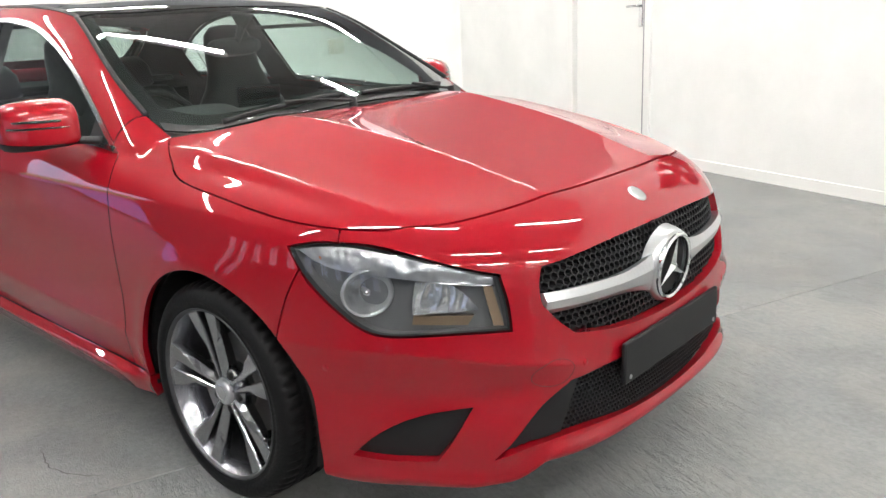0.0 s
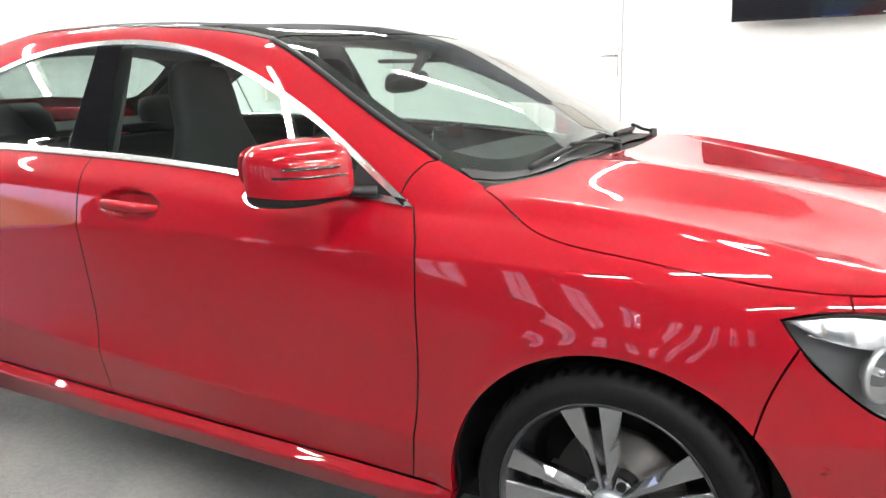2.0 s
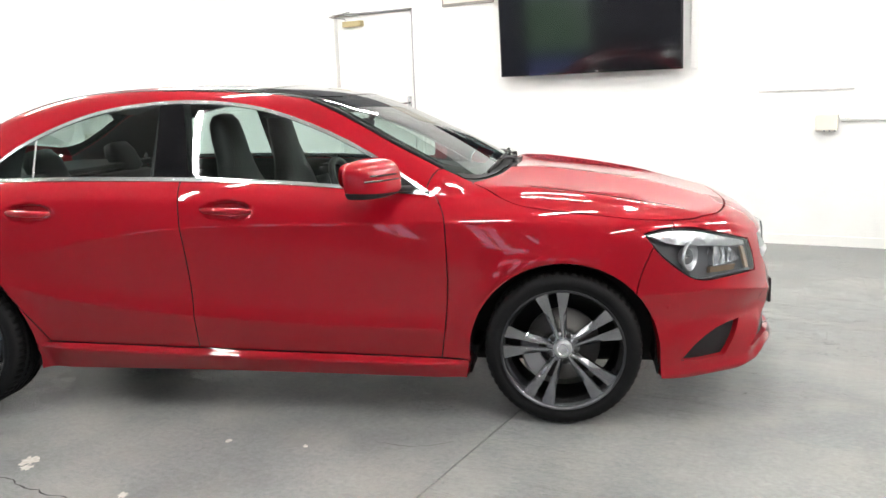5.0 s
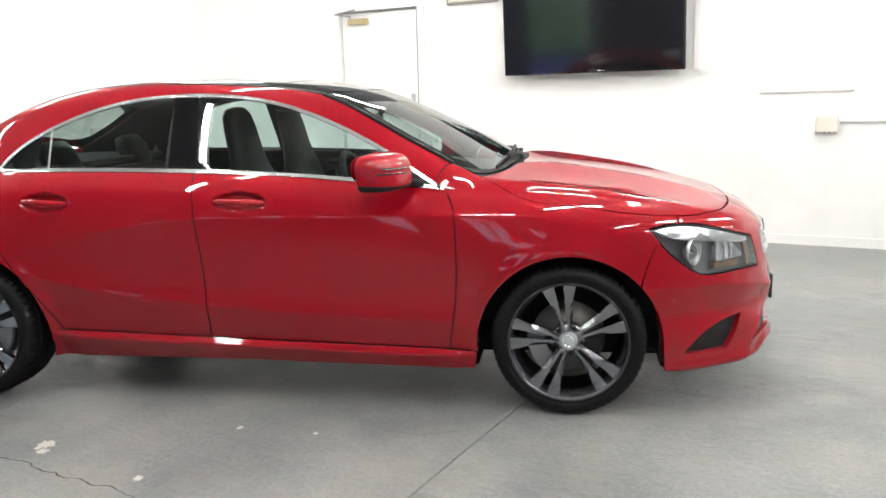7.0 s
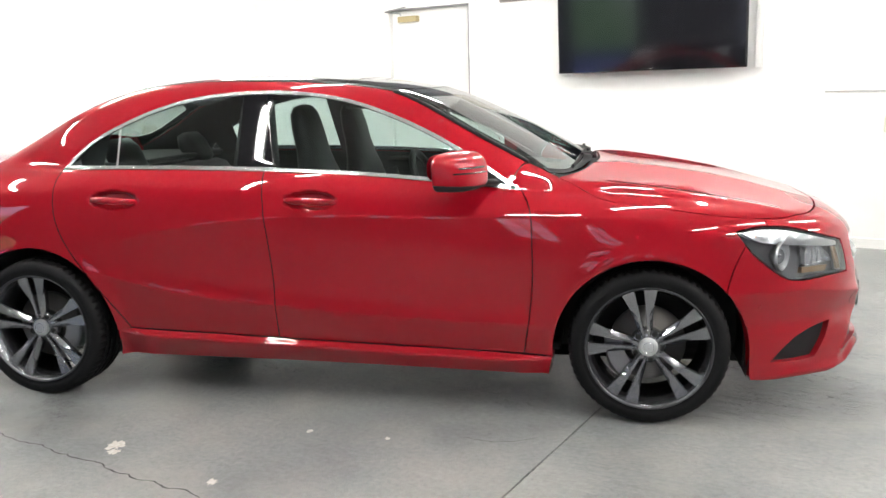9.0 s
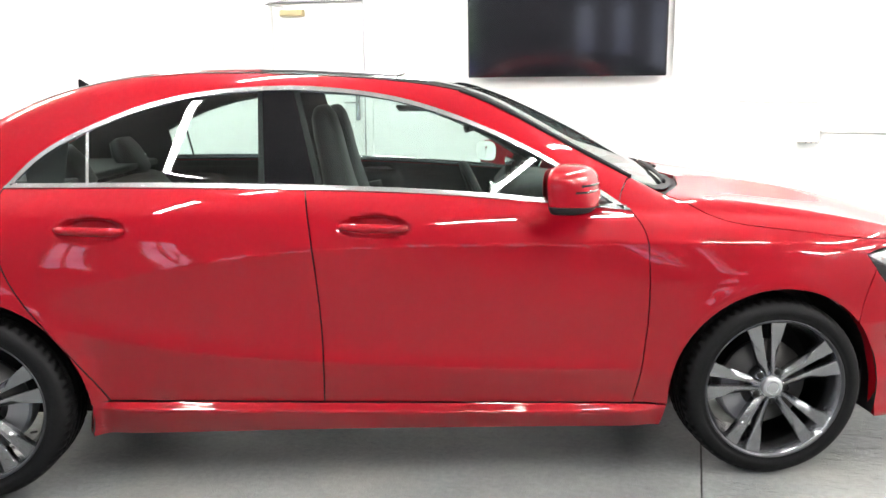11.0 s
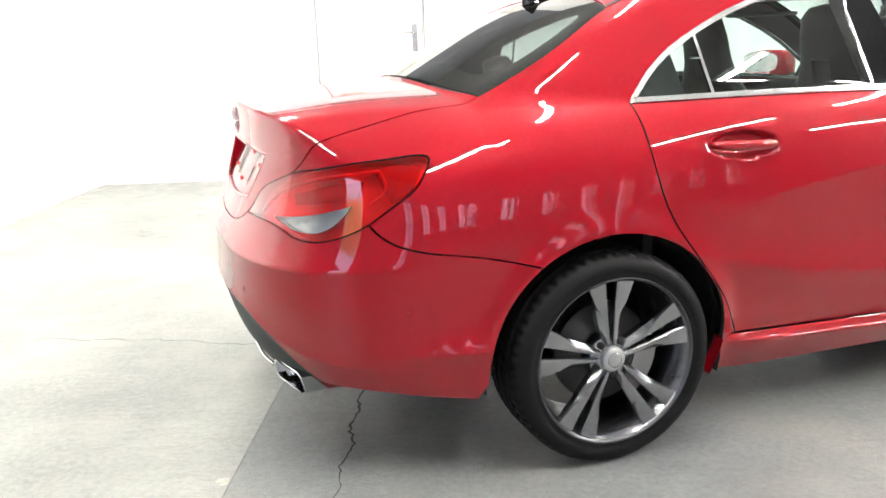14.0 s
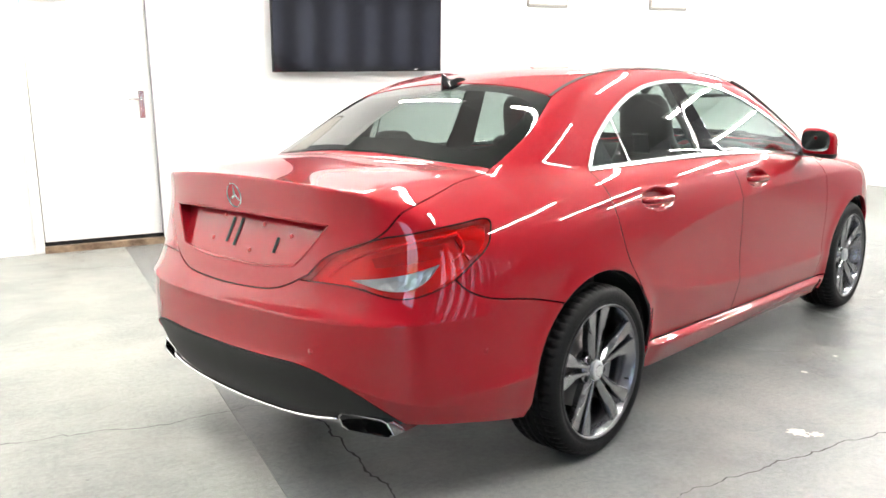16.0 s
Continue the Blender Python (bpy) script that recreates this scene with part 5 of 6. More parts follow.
lower_end = loop(seg("F", (-0.44, 0.430), (-0.53, 0.363), (-0.612, 0.266)), seg("F", (-0.612, 0.266), (-0.53, 0.287), (-0.46, 0.294)), seg("F", (-0.46, 0.294), (-0.40, 0.430)), seg("F", (-0.40, 0.430), (-0.44, 0.430)))
panel("lower_grille_end", lower_end, NOSE_MAP, BLACK, (bumper_f, bumper_f), "plain black plastic end of the lower grille", mirror=True, grid=(0.03, 0.02), gap=0.0, lip=0.01, off=-0.018)
for s in (1, -1):
    ring = [on_form("F", -0.487 + 0.047 * math.cos(a), 0.464 + 0.036 * math.sin(a), 0.0002) * (1, s, 1) for a in np.linspace(0, 2 * math.pi, 41)]
    part("towing_eye_cover", tube([tuple(p) for p in ring], 0.0006, 6), DARK, bumper_f, "round outline of the towing eye cover")
panel("intake_grille", intake, NOSE_MAP, BLACK, (bumper_f, bumper_f), "black plastic side intake insert", mirror=True, grid=(0.02, 0.012), gap=-0.004, lip=0, off=-0.026)


def louvre(s):
    rows = seg("F", (-0.488, 0.632), (-0.35, 0.628), (-0.20, 0.622), (-0.085, 0.618))
    bm, rings = bmesh.new(), []
    for i, p in enumerate(rows):
        t = i / (len(rows) - 1)
        h = 0.027 + 0.012 * max(0, (t - 0.55) / 0.45)**2 * 2.2
        rings.append([bm.verts.new((p[0] + dx, p[1] * s, p[2] + dz * h)) for dx, dz in ((-0.030, 0.75), (-0.006, 1.0), (0.004, 0.25), (-0.002, -0.55), (-0.012, -1.0), (-0.034, -0.7))])
    for a, b in zip(rings, rings[1:]):
        for k in range(6):
            bm.faces.new((a[k], a[(k + 1) % 6], b[(k + 1) % 6], b[k]))
    bm.faces.new(rings[0])
    bm.faces.new(rings[-1][::-1])
    bmesh.ops.recalc_face_normals(bm, faces=bm.faces)
    part("grille_bar", bm, SILVER, bumper_f, "silver painted grille bar")


pair(louvre)
FRONT = Matrix.Rotation(radians(90), 4, "Z")
star = part("grille_emblem", emblem_mesh(0.093, 0.011, 0.012), CHROME, bumper_f, "round chrome emblem in the grille")
star.matrix_basis = pose(2.260, 0, 0.616, 0, 5, 0) @ FRONT
part("emblem_collar", lathe([(0.082, 0.000), (0.090, -0.003), (0.098, 0.002), (0.104, 0.018), (0.108, 0.042)], n=56), SILVER, star, "silver collar round the emblem", smooth=True)
part("emblem_back", lathe([(0.0, 0.012), (0.085, 0.010)], n=48), DARK, star)
plate = boxed("plate_holder", (2.262, 2.276, -0.278, 0.278, 0.368, 0.482), BLACK, bumper_f, "black empty number plate holder", 0.006)
for y in (-0.25, 0.25):
    part("screw", lathe([(0.0, -0.0025), (0.006, -0.0015), (0.0065, 0.0)], n=14), STEEL, plate).matrix_basis = pose(2.2765, y, 0.385) @ FRONT
badge = part("bonnet_badge", lathe([(0.0, -0.004), (0.018, -0.0038), (0.0245, -0.003), (0.028, -0.0015), (0.029, 0.002)], n=40), SILVER, bumper_f, "small round silver badge on the nose", smooth=True)
q = on_form("T", 2.150, 0.0)
nq = Vector(slope(np.array([q]))[0])
badge.matrix_basis = Matrix.Translation(q) @ nq.to_track_quat("-Y", "Z").to_matrix().to_4x4()
SENSOR = [("S", 1.765, 0.486), ("F", -0.40, 0.470), ("S", -1.938, 0.530), ("R", -0.46, 0.545)]
for view, a, b in SENSOR:
    for s in (1, -1):
        p = on_form(view, a, b, 0.0006)
        nn = slope(np.array([p]))[0]
        d = part("parking_sensor", lathe([(0.0, -0.0008), (0.0085, -0.0006), (0.0100, 0.0012)], n=20), PAINT, bumper_f if a > 0 or view == "F" else bumper_r, smooth=True)
        d.matrix_basis = Matrix.Translation((p[0], p[1] * s, p[2])) @ Vector((nn[0], nn[1] * s, nn[2])).to_track_quat("-Y", "Z").to_matrix().to_4x4()

# ---- tail details ----
BACK = Matrix.Rotation(radians(-90), 4, "Z")
p = on_form("R", -0.0005, 0.990)
part("boot_emblem", emblem_mesh(0.043, 0.0045, 0.006), CHROME, boot, "round chrome emblem on the boot").matrix_basis = pose(p[0] - 0.001, 0, 0.990, 0, -7, 0) @ BACK
def recess_depth(z):
    return 0.006 + 0.052 * np.clip((z - 0.76) / 0.18, 0, 1)


for y, w, z0, z1 in ((0.020, 0.016, 0.815, 0.905), (0.072, 0.016, 0.822, 0.902), (-0.205, 0.015, 0.815, 0.862)):
    strip = loop(*(seg("R", p, q) for p, q in (((-y - w / 2, z1), (-y + w / 2, z1)), ((-y + w / 2, z1), (-y + w / 2, z0)), ((-y + w / 2, z0), (-y - w / 2, z0)), ((-y - w / 2, z0), (-y - w / 2, z1)))))
    p, tri, n = cut([strip * (1, -1, 1)], BEHIND, grid=(0.02, 0.02), gap=0.0, lip=0.001)
    p = p + np.stack([recess_depth(p[:, 2]) - 0.0035, 0 * p[:, 0], 0 * p[:, 0]], 1)
    part("tape_strip", skin("tape_strip", (p, tri, n)), BLACK, boot, "dark adhesive strip in the plate recess")
for y, z in ((0.135, 0.905), (0.165, 0.825), (-0.105, 0.895), (-0.075, 0.808), (-0.26, 0.870)):
    p = on_form("R", -abs(y), z, 0)
    part("plug", lathe([(0.0, -0.005), (0.007, -0.004), (0.009, 0.003)], n=12), RED_IN, boot, "dark red rubber plug").matrix_basis = pose(p[0] + recess_depth(z), y, z) @ BACK


def exhaust(s):
    """A flattened slanted tailpipe trim."""
    out = [(-0.700, 0.298), (-0.684, 0.286), (-0.535, 0.284), (-0.512, 0.294), (-0.500, 0.326), (-0.510, 0.338), (-0.655, 0.342), (-0.678, 0.334)]
    c = Vector((-0.60, 0.312))
    bm = bmesh.new()
    rings = []
    for x, k in ((-2.10, 0.94), (-2.22, 1.0), (-2.264, 1.0), (-2.267, 0.97), (-2.264, 0.92), (-2.17, 0.88)):
        shift = 0.10
        rings.append([bm.verts.new((x + (abs(y) - 0.5) * shift + (abs(y) - 0.5) * 0.18, (c.x + (y - c.x) * (k if k >= 0.97 else k)) * s, c.y + (z - c.y) * (k if k > 0.97 else k - 0.06))) for y, z in out])
    for a, b in zip(rings, rings[1:]):
        for i in range(8):
            bm.faces.new((a[i], a[(i + 1) % 8], b[(i + 1) % 8], b[i]))
    bmesh.ops.recalc_face_normals(bm, faces=bm.faces)
    e = part("exhaust_tip", bm, CHROME, car, "chrome trapezoid exhaust tip")
    bm = bmesh.new()
    bm.faces.new([bm.verts.new((-2.165 + (abs(y) - 0.5) * 0.28, (c.x + (y - c.x) * 0.9) * s, c.y + (z - c.y) * 0.85)) for y, z in out])
    part("pipe_end", bm, DARK, e)


pair(exhaust)


# ---- side details ----
def door_handle(cx, door, s):
    ks = np.linspace(-1, 1, 15)
    pts, rad = [], []
    for k in ks:
        p = on_form("S", cx + 0.004 + 0.108 * k, 0.900 - 0.004 * k)
        top = on_form("S", cx + 0.004 + 0.118, 0.899)[1] + (on_form("S", cx - 0.114, 0.899)[1] - on_form("S", cx + 0.122, 0.899)[1]) * (0.5 - k / 2)
        y = top - 0.024 * (1 - abs(k)**3.5) + 0.004
        pts.append((p[0], y * s, p[2]))
        rad.append(0.0150 - 0.006 * abs(k)**4)
    h = part("door_handle", tube(pts, rad, 14, 1.0), PAINT, door, "red body-coloured door handle", smooth=True)
    return h


for i, doors in enumerate((door_f, door_r)):
    for k, s in ((0, 1), (1, -1)):
        door_handle(HANDLES[i], doors[k], s)


def wing_mirror(s):
    def shell(x0, x1, z0, z1, grow=0.0):
        """A rounded housing, cut flat behind; narrower towards its top and foot."""
        bm = bmesh.new()
        n, m = 28, 20
        rows = []
        for j in range(m + 1):
            v = -1 + 2 * j / m
            row = []
            for i in range(n):
                t = 2 * math.pi * i / n
                c, q = math.cos(t), math.sin(t)
                w = max(1 - abs(v)**(5 if v < 0 else 2.8), 0)**(1 / (5 if v < 0 else 2.8))
                cx = math.copysign(abs(c)**(2 / 2.6), c) * w
                cy = math.copysign(abs(q)**(2 / 3.0), q) * max(1 - abs(v)**(6 if v < 0 else 3.4), 0)**(1 / (6 if v < 0 else 3.4))
                x = 0.590 + (0.105 + grow) * max(cx, 0) + (0.045 + grow) * min(cx, 0)
                y = -0.915 + (0.098 + grow) * cy
                z = 1.028 + (0.075 + grow) * v
                x += -0.50 * (abs(y) - 0.915) + 0.10 * (z - 1.033) * -1
                z += 0.10 * (x - 0.6) * (v > -2) * -0.25 - 0.10 * (abs(y) - 0.915)
                row.append(bm.verts.new((x, y * s, z)))
            rows.append(row)
        for a, b in zip(rows, rows[1:]):
            for i in range(n):
                bm.faces.new((a[i], a[(i + 1) % n], b[(i + 1) % n], b[i]))
        bmesh.ops.remove_doubles(bm, verts=bm.verts, dist=1e-5)
        bmesh.ops.recalc_face_normals(bm, faces=bm.faces)
        return bm

    bm = shell(0, 0, 0, 0)
    bmesh.ops.bisect_plane(bm, geom=bm.verts[:] + bm.edges[:] + bm.faces[:], plane_co=(0.6, 0, 0.974), plane_no=(-0.05, 0, -1), clear_outer=True)
    mirror = part("wing_mirror", bm, PAINT, car, "red wing mirror with black foot and indicator strips", smooth=True)
    bm = shell(0, 0, 0, 0, 0.001)
    bmesh.ops.bisect_plane(bm, geom=bm.verts[:] + bm.edges[:] + bm.faces[:], plane_co=(0.6, 0, 0.972), plane_no=(0.05, 0, 1), clear_outer=True)
    part("mirror_foot", bm, BLACK, mirror, "black plastic lower housing", smooth=True)
    part("mirror_arm", tube([(0.640, -0.86 * s, 0.972), (0.690, -0.825 * s, 0.972), (0.740, -0.785 * s, 0.968)], [0.026, 0.022, 0.026], 12, 0.55), BLACK, mirror, "black mirror arm", smooth=True)
    for z, w0, w1 in ((1.040, -0.995, -0.885), (1.020, -1.004, -0.865)):
        pts = []
        for t in np.linspace(0, 1, 12):
            y = w0 + (w1 - w0) * t
            cy = (abs(y) - 0.915) / 0.098
            front = 0.590 + 0.105 * max(1 - abs(min(abs(cy), 0.999))**3.0, 0)**(1 / 2.6) - 0.50 * (abs(y) - 0.915)
            pts.append((front - 0.004 + 0.10 * 0.01, y * s, z))
        part("indicator_strip", tube(pts, 0.0052, 8, 0.75), GLOSS, mirror, "dark clear indicator strip", smooth=True)
    glass = bmesh.new()
    ring = [glass.verts.new((0.544 - 0.50 * (0.085 * math.copysign(abs(math.cos(t))**0.6, math.cos(t))), (-0.915 - 0.085 * math.copysign(abs(math.cos(t))**0.6, math.cos(t))) * s, 1.040 + 0.052 * math.copysign(abs(math.sin(t))**0.7, math.sin(t)))) for t in np.linspace(0, 2 * math.pi, 40, endpoint=False)]
    glass.faces.new(ring)
    part("mirror_glass", glass, CHROME, mirror, "silvered mirror glass")


pair(wing_mirror)
fin = bmesh.new()
rows = [(-1.080, 0.005, 0.003, 0.002), (-1.105, 0.015, 0.014, 0.006), (-1.140, 0.017, 0.024, 0.006), (-1.172, 0.015, 0.026, 0.005), (-1.192, 0.011, 0.035, 0.004), (-1.210, 0.008, 0.052, 0.003), (-1.226, 0.005, 0.068, 0.002), (-1.236, 0.003, 0.070, 0.0015)]
last = None
for x, w, h, t in rows:
    z0 = float(on_form("T", x, 0.0)[2]) - 0.004
    ring = [fin.verts.new(v) for v in ((x, -w, z0), (x, -w * 0.55 - 0.001, z0 + h * 0.55), (x, -t * 0.6, z0 + h), (x, t * 0.6, z0 + h), (x, w * 0.55 + 0.001, z0 + h * 0.55), (x, w, z0))]
    if last:
        for k in range(5):
            fin.faces.new((last[k], last[k + 1], ring[k + 1], ring[k]))
    last = ring
fin.faces.new(last[::-1])
bmesh.ops.recalc_face_normals(fin, faces=fin.faces)
part("antenna_fin", fin, GLOSS, car, "black shark fin roof antenna")


def wiper(a, b, root):
    pts = seg("T", *a)
    lift = pts + 0.010 * slope(pts)
    w = part("wiper", tube(lift.tolist(), 0.0065, 8, 1.3), BLACK, car, "black windscreen wiper", smooth=True)
    arm = seg("T", *b)
    arm = arm + np.linspace(0.014, 0.022, len(arm))[:, None] * slope(arm)
    part("wiper_arm", tube(arm.tolist(), 0.0075, 8, 0.7), BLACK, w, smooth=True)
    part("wiper_hub", lathe([(0.0, 0.030), (0.012, 0.028), (0.015, 0.0)], "z", 16), BLACK, w, smooth=True).matrix_basis = Matrix.Translation(on_form("T", *root, -0.006))


wiper([(1.035, -0.54), (1.060, -0.30), (1.075, -0.08)], [(1.120, -0.08), (1.085, -0.20), (1.058, -0.32)], (1.122, -0.075))
wiper([(1.085, 0.00), (1.060, 0.28), (1.000, 0.50)], [(1.080, 0.48), (1.055, 0.40), (1.055, 0.28)], (1.084, 0.48))


# ---- inside the car ----
panel("headlining", both(seg("T", (0.36, 0.0), (0.32, -0.40), (0.24, -0.55)), seg("T", (0.0, -0.54), (-0.5, -0.53), (-1.15, -0.53)), seg("T", (-1.17, -0.3), (-1.16, 0.0))), ABOVE, CLOTH, car, "grey cloth headlining", grid=(0.08, 0.08), gap=0, lip=0, off=-0.03)
panel("pillar_lining", clipped(clipped(g, *PILLAR_B), *behind(PILLAR_F)), SIDE, SOFT, car, "dark grey centre pillar trim", mirror=True, grid=(0.05, 0.03), gap=-0.02, lip=0.0, off=-0.030, flat_loops=True)


panel("quarter_trim", clipped(g, *behind(line(-1.075, 1.03, -1.085, 1.21))), SIDE, SOFT, car, "dark grey rear pillar trim", mirror=True, grid=(0.05, 0.03), gap=-0.03, lip=0.0, off=-0.035, flat_loops=True)


def sections(rows, n=24, power=2.8):
    """A soft upholstered form through cross sections: (centre, across half, along half, along direction)."""
    bm = bmesh.new()
    rings = []
    for c, half_y, half_d, d in rows:
        d = Vector(d).normalized()
        ring = []
        for i in range(n):
            t = 2 * math.pi * i / n
            a, b = math.cos(t), math.sin(t)
            ring.append(bm.verts.new(Vector(c) + Vector((0, half_y * math.copysign(abs(a)**(2 / power), a), 0)) + d * half_d * math.copysign(abs(b)**(2 / power), b)))
        rings.append(ring)
    for a, b in zip(rings, rings[1:]):
        for i in range(n):
            bm.faces.new((a[i], a[(i + 1) % n], b[(i + 1) % n], b[i]))
    bm.faces.new(rings[0][::-1])
    bm.faces.new(rings[-1])
    bmesh.ops.recalc_face_normals(bm, faces=bm.faces)
    return bm


def seat(y):
    s = new("front_seat")
    s.parent = car
    s["label"] = "black leather sports seat with built-in headrest"
    lean = Vector((-0.21, 0, 0.978))
    base = Vector((-0.04, y, 0.44))
    front = (0.978, 0, 0.21)
    rows = [(base + lean * h, w, d, front) for h, w, d in ((0.0, 0.20, 0.06), (0.04, 0.255, 0.085), (0.20, 0.265, 0.085), (0.40, 0.260, 0.072), (0.50, 0.235, 0.066), (0.58, 0.175, 0.058), (0.66, 0.140, 0.054), (0.76, 0.132, 0.052), (0.83, 0.118, 0.045), (0.862, 0.085, 0.028), (0.870, 0.03, 0.010))]
    part("backrest", sections(rows), LEATHER, s, smooth=True)
    rows = [((x, y, z), w, h, (0, 0, 1)) for x, z, w, h in ((-0.14, 0.44, 0.22, 0.05), (-0.10, 0.44, 0.25, 0.08), (0.15, 0.445, 0.26, 0.085), (0.34, 0.46, 0.25, 0.075), (0.39, 0.46, 0.22, 0.045))]
    part("cushion", sections(rows), LEATHER, s, smooth=True)
    for k in (-1, 1):
        rows = [(base + lean * h + Vector((0.075, k * 0.225, 0)), w, 0.05, front) for h, w in ((0.08, 0.02), (0.12, 0.036), (0.30, 0.040), (0.44, 0.032), (0.48, 0.012))]
        part("bolster", sections(rows, 16), LEATHER, s, smooth=True)
    boxed("seat_base", (-0.12, 0.34, y - 0.2, y + 0.2, 0.25, 0.38), SOFT, s, bevel=0.02)
    part("headrest_insert", sections([(base + lean * h + Vector((-0.054, 0, -0.018)), 0.045, 0.004, front) for h in (0.60, 0.61, 0.69, 0.70)], 16), CHROME, s, "bright edged headrest opening", smooth=True)


seat(-0.37)
seat(0.37)
bench = new("rear_seat")
bench.parent = car
bench["label"] = "black leather rear bench with headrests"
lean = Vector((-0.45, 0, 0.89))
base = Vector((-0.86, 0, 0.46))
part("backrest", sections([(base + lean * h, w, d, (0.89, 0, 0.45)) for h, w, d in ((0, 0.60, 0.06), (0.06, 0.63, 0.09), (0.40, 0.62, 0.08), (0.55, 0.58, 0.06), (0.585, 0.54, 0.02))], 32, 5), LEATHER, bench, smooth=True)
part("cushion", sections([((x, 0, 0.42), w, h, (0, 0, 1)) for x, w, h in ((-0.92, 0.60, 0.06), (-0.85, 0.64, 0.09), (-0.50, 0.64, 0.09), (-0.42, 0.60, 0.05))], 32, 5), LEATHER, bench, smooth=True)
for y in (-0.36, 0.36):
    part("headrest", sections([(base + lean * h + Vector((0, y, 0)), w, d, (0.89, 0, 0.45)) for h, w, d in ((0.57, 0.06, 0.03), (0.60, 0.125, 0.05), (0.70, 0.13, 0.05), (0.755, 0.10, 0.035), (0.765, 0.05, 0.01))]), LEATHER, bench, "black leather headrest", smooth=True)
boxed("parcel_shelf", (-1.60, -1.10, -0.60, 0.60, 1.005, 1.035), SOFT, car, "dark parcel shelf", 0.01)
boxed("cabin_floor", (-1.0, 1.0, -0.72, 0.72, 0.25, 0.29), SOFT, car, "dark carpeted cabin floor", 0.01)
boxed("boot_bulkhead", (-1.16, -1.12, -0.70, 0.70, 0.26, 0.96), SOFT, car, "", 0.01)
dash_rows = [((0.56, 0, 0.85), 0.70, 0.10, (0, 0, 1)), ((0.60, 0, 0.88), 0.715, 0.115, (0, 0, 1)), ((0.72, 0, 0.900), 0.715, 0.085, (0, 0, 1)), ((0.88, 0, 0.920), 0.66, 0.050, (0, 0, 1)), ((1.02, 0, 0.930), 0.52, 0.03, (0, 0, 1)), ((1.06, 0, 0.93), 0.45, 0.012, (0, 0, 1))]
dash = part("dashboard", sections(dash_rows, 40, 4.5), SOFT, car, "dark grey soft dashboard", smooth=True)
part("instrument_hood", sections([((0.47, -0.37, 0.955), 0.15, 0.012, (0, 0, 1)), ((0.50, -0.37, 0.965), 0.185, 0.045, (0, 0, 1)), ((0.60, -0.37, 0.965), 0.20, 0.06, (0, 0, 1)), ((0.74, -0.37, 0.945), 0.19, 0.045, (0, 0, 1)), ((0.80, -0.37, 0.93), 0.12, 0.01, (0, 0, 1))], 28), SOFT, dash, smooth=True)
boxed("dash_trim", (0.535, 0.550, -0.10, 0.66, 0.83, 0.90), SILVER, dash, "silver dashboard trim", 0.006)
for y in (-0.13, 0.0, 0.13, 0.60):
    part("air_vent", lathe([(0.0, -0.004), (0.030, -0.004), (0.036, -0.008), (0.040, 0.004)], "x", 28), CHROME, dash, "round chrome-ringed air vent", smooth=True).matrix_basis = pose(0.530, y, 0.875)
boxed("display", (0.53, 0.545, -0.13, 0.07, 0.945, 1.065), GLOSS, dash, "black free-standing display", 0.006)
boxed("centre_console", (-0.35, 0.60, -0.11, 0.11, 0.28, 0.56), SOFT, car, "dark centre console", 0.03)
steer = pose(0.385, -0.37, 0.895, 0, -24, 0)
part_w = part("steering_wheel", lathe([(0.185 + 0.0155 * math.cos(a), 0.0155 * math.sin(a)) for a in np.linspace(0, 2 * math.pi, 13)[:-1]], "x", 48, True), LEATHER, car, "black leather steering wheel", smooth=True)
part_w.matrix_basis = steer
part("wheel_boss", lathe([(0.0, -0.030), (0.045, -0.026), (0.060, -0.012), (0.062, 0.03)], "x", 28), SOFT, part_w, smooth=True)
for a in (0, 180, 270):
    d = Vector((0, math.cos(radians(a)), math.sin(radians(a))))
    part("wheel_spoke", tube([tuple(d * 0.05), tuple(d * 0.18)], 0.016, 8, 0.6), SILVER if a == 270 else SOFT, part_w, smooth=True)
part("rear_view_mirror", sections([((0.352, 0, 1.205), 0.10, 0.026, (0.12, 0, 1)), ((0.357, 0, 1.206), 0.122, 0.036, (0.12, 0, 1)), ((0.385, 0, 1.212), 0.118, 0.033, (0.12, 0, 1)), ((0.400, 0, 1.214), 0.08, 0.018, (0.12, 0, 1))], 28, 3.2), BLACK, car, "black interior mirror", smooth=True)
part("mirror_stalk", tube([(0.39, 0, 1.225), (0.43, 0, 1.285), (0.44, 0, 1.33)], [0.012, 0.018, 0.045], 12), BLACK, car, "black mirror stalk and sensor cover", smooth=True)
for y in (-0.45, 0.45):
    boxed("sun_visor", (0.06, 0.24, y - 0.15, y + 0.13, 1.268, 1.284), CLOTH, car, "grey folded sun visor", 0.008)
for s in (1, -1):
    boxed("armrest", (-0.05, 0.50, -0.80 * s, -0.70 * s, 0.70, 0.75), SOFT, car, "dark door armrest", 0.02)

# ---- things in the room ----
SIGN = material("grey_sign_frame", (0.22, 0.21, 0.19), 0.5)
WOOD = material("worn_timber", (0.20, 0.13, 0.08), 0.7)
n = noise_on(WOOD, 9, 6)
to(WOOD, ramp(WOOD, n.outputs[0], [(0.35, (0.10, 0.06, 0.035)), (0.65, (0.30, 0.21, 0.14))]).outputs[0], "Base Color")
door = thing("door_1", "white painted flush door with steel edge strip, closed", "door", at=ROOM.copy())
door["kind"] = "structure"
boxed("door_leaf", (DOOR_U0 + 0.012, DOOR_U1 - 0.012, 0.03, 0.075, 0.09, DOOR_TOP - 0.012), WHITE, door)
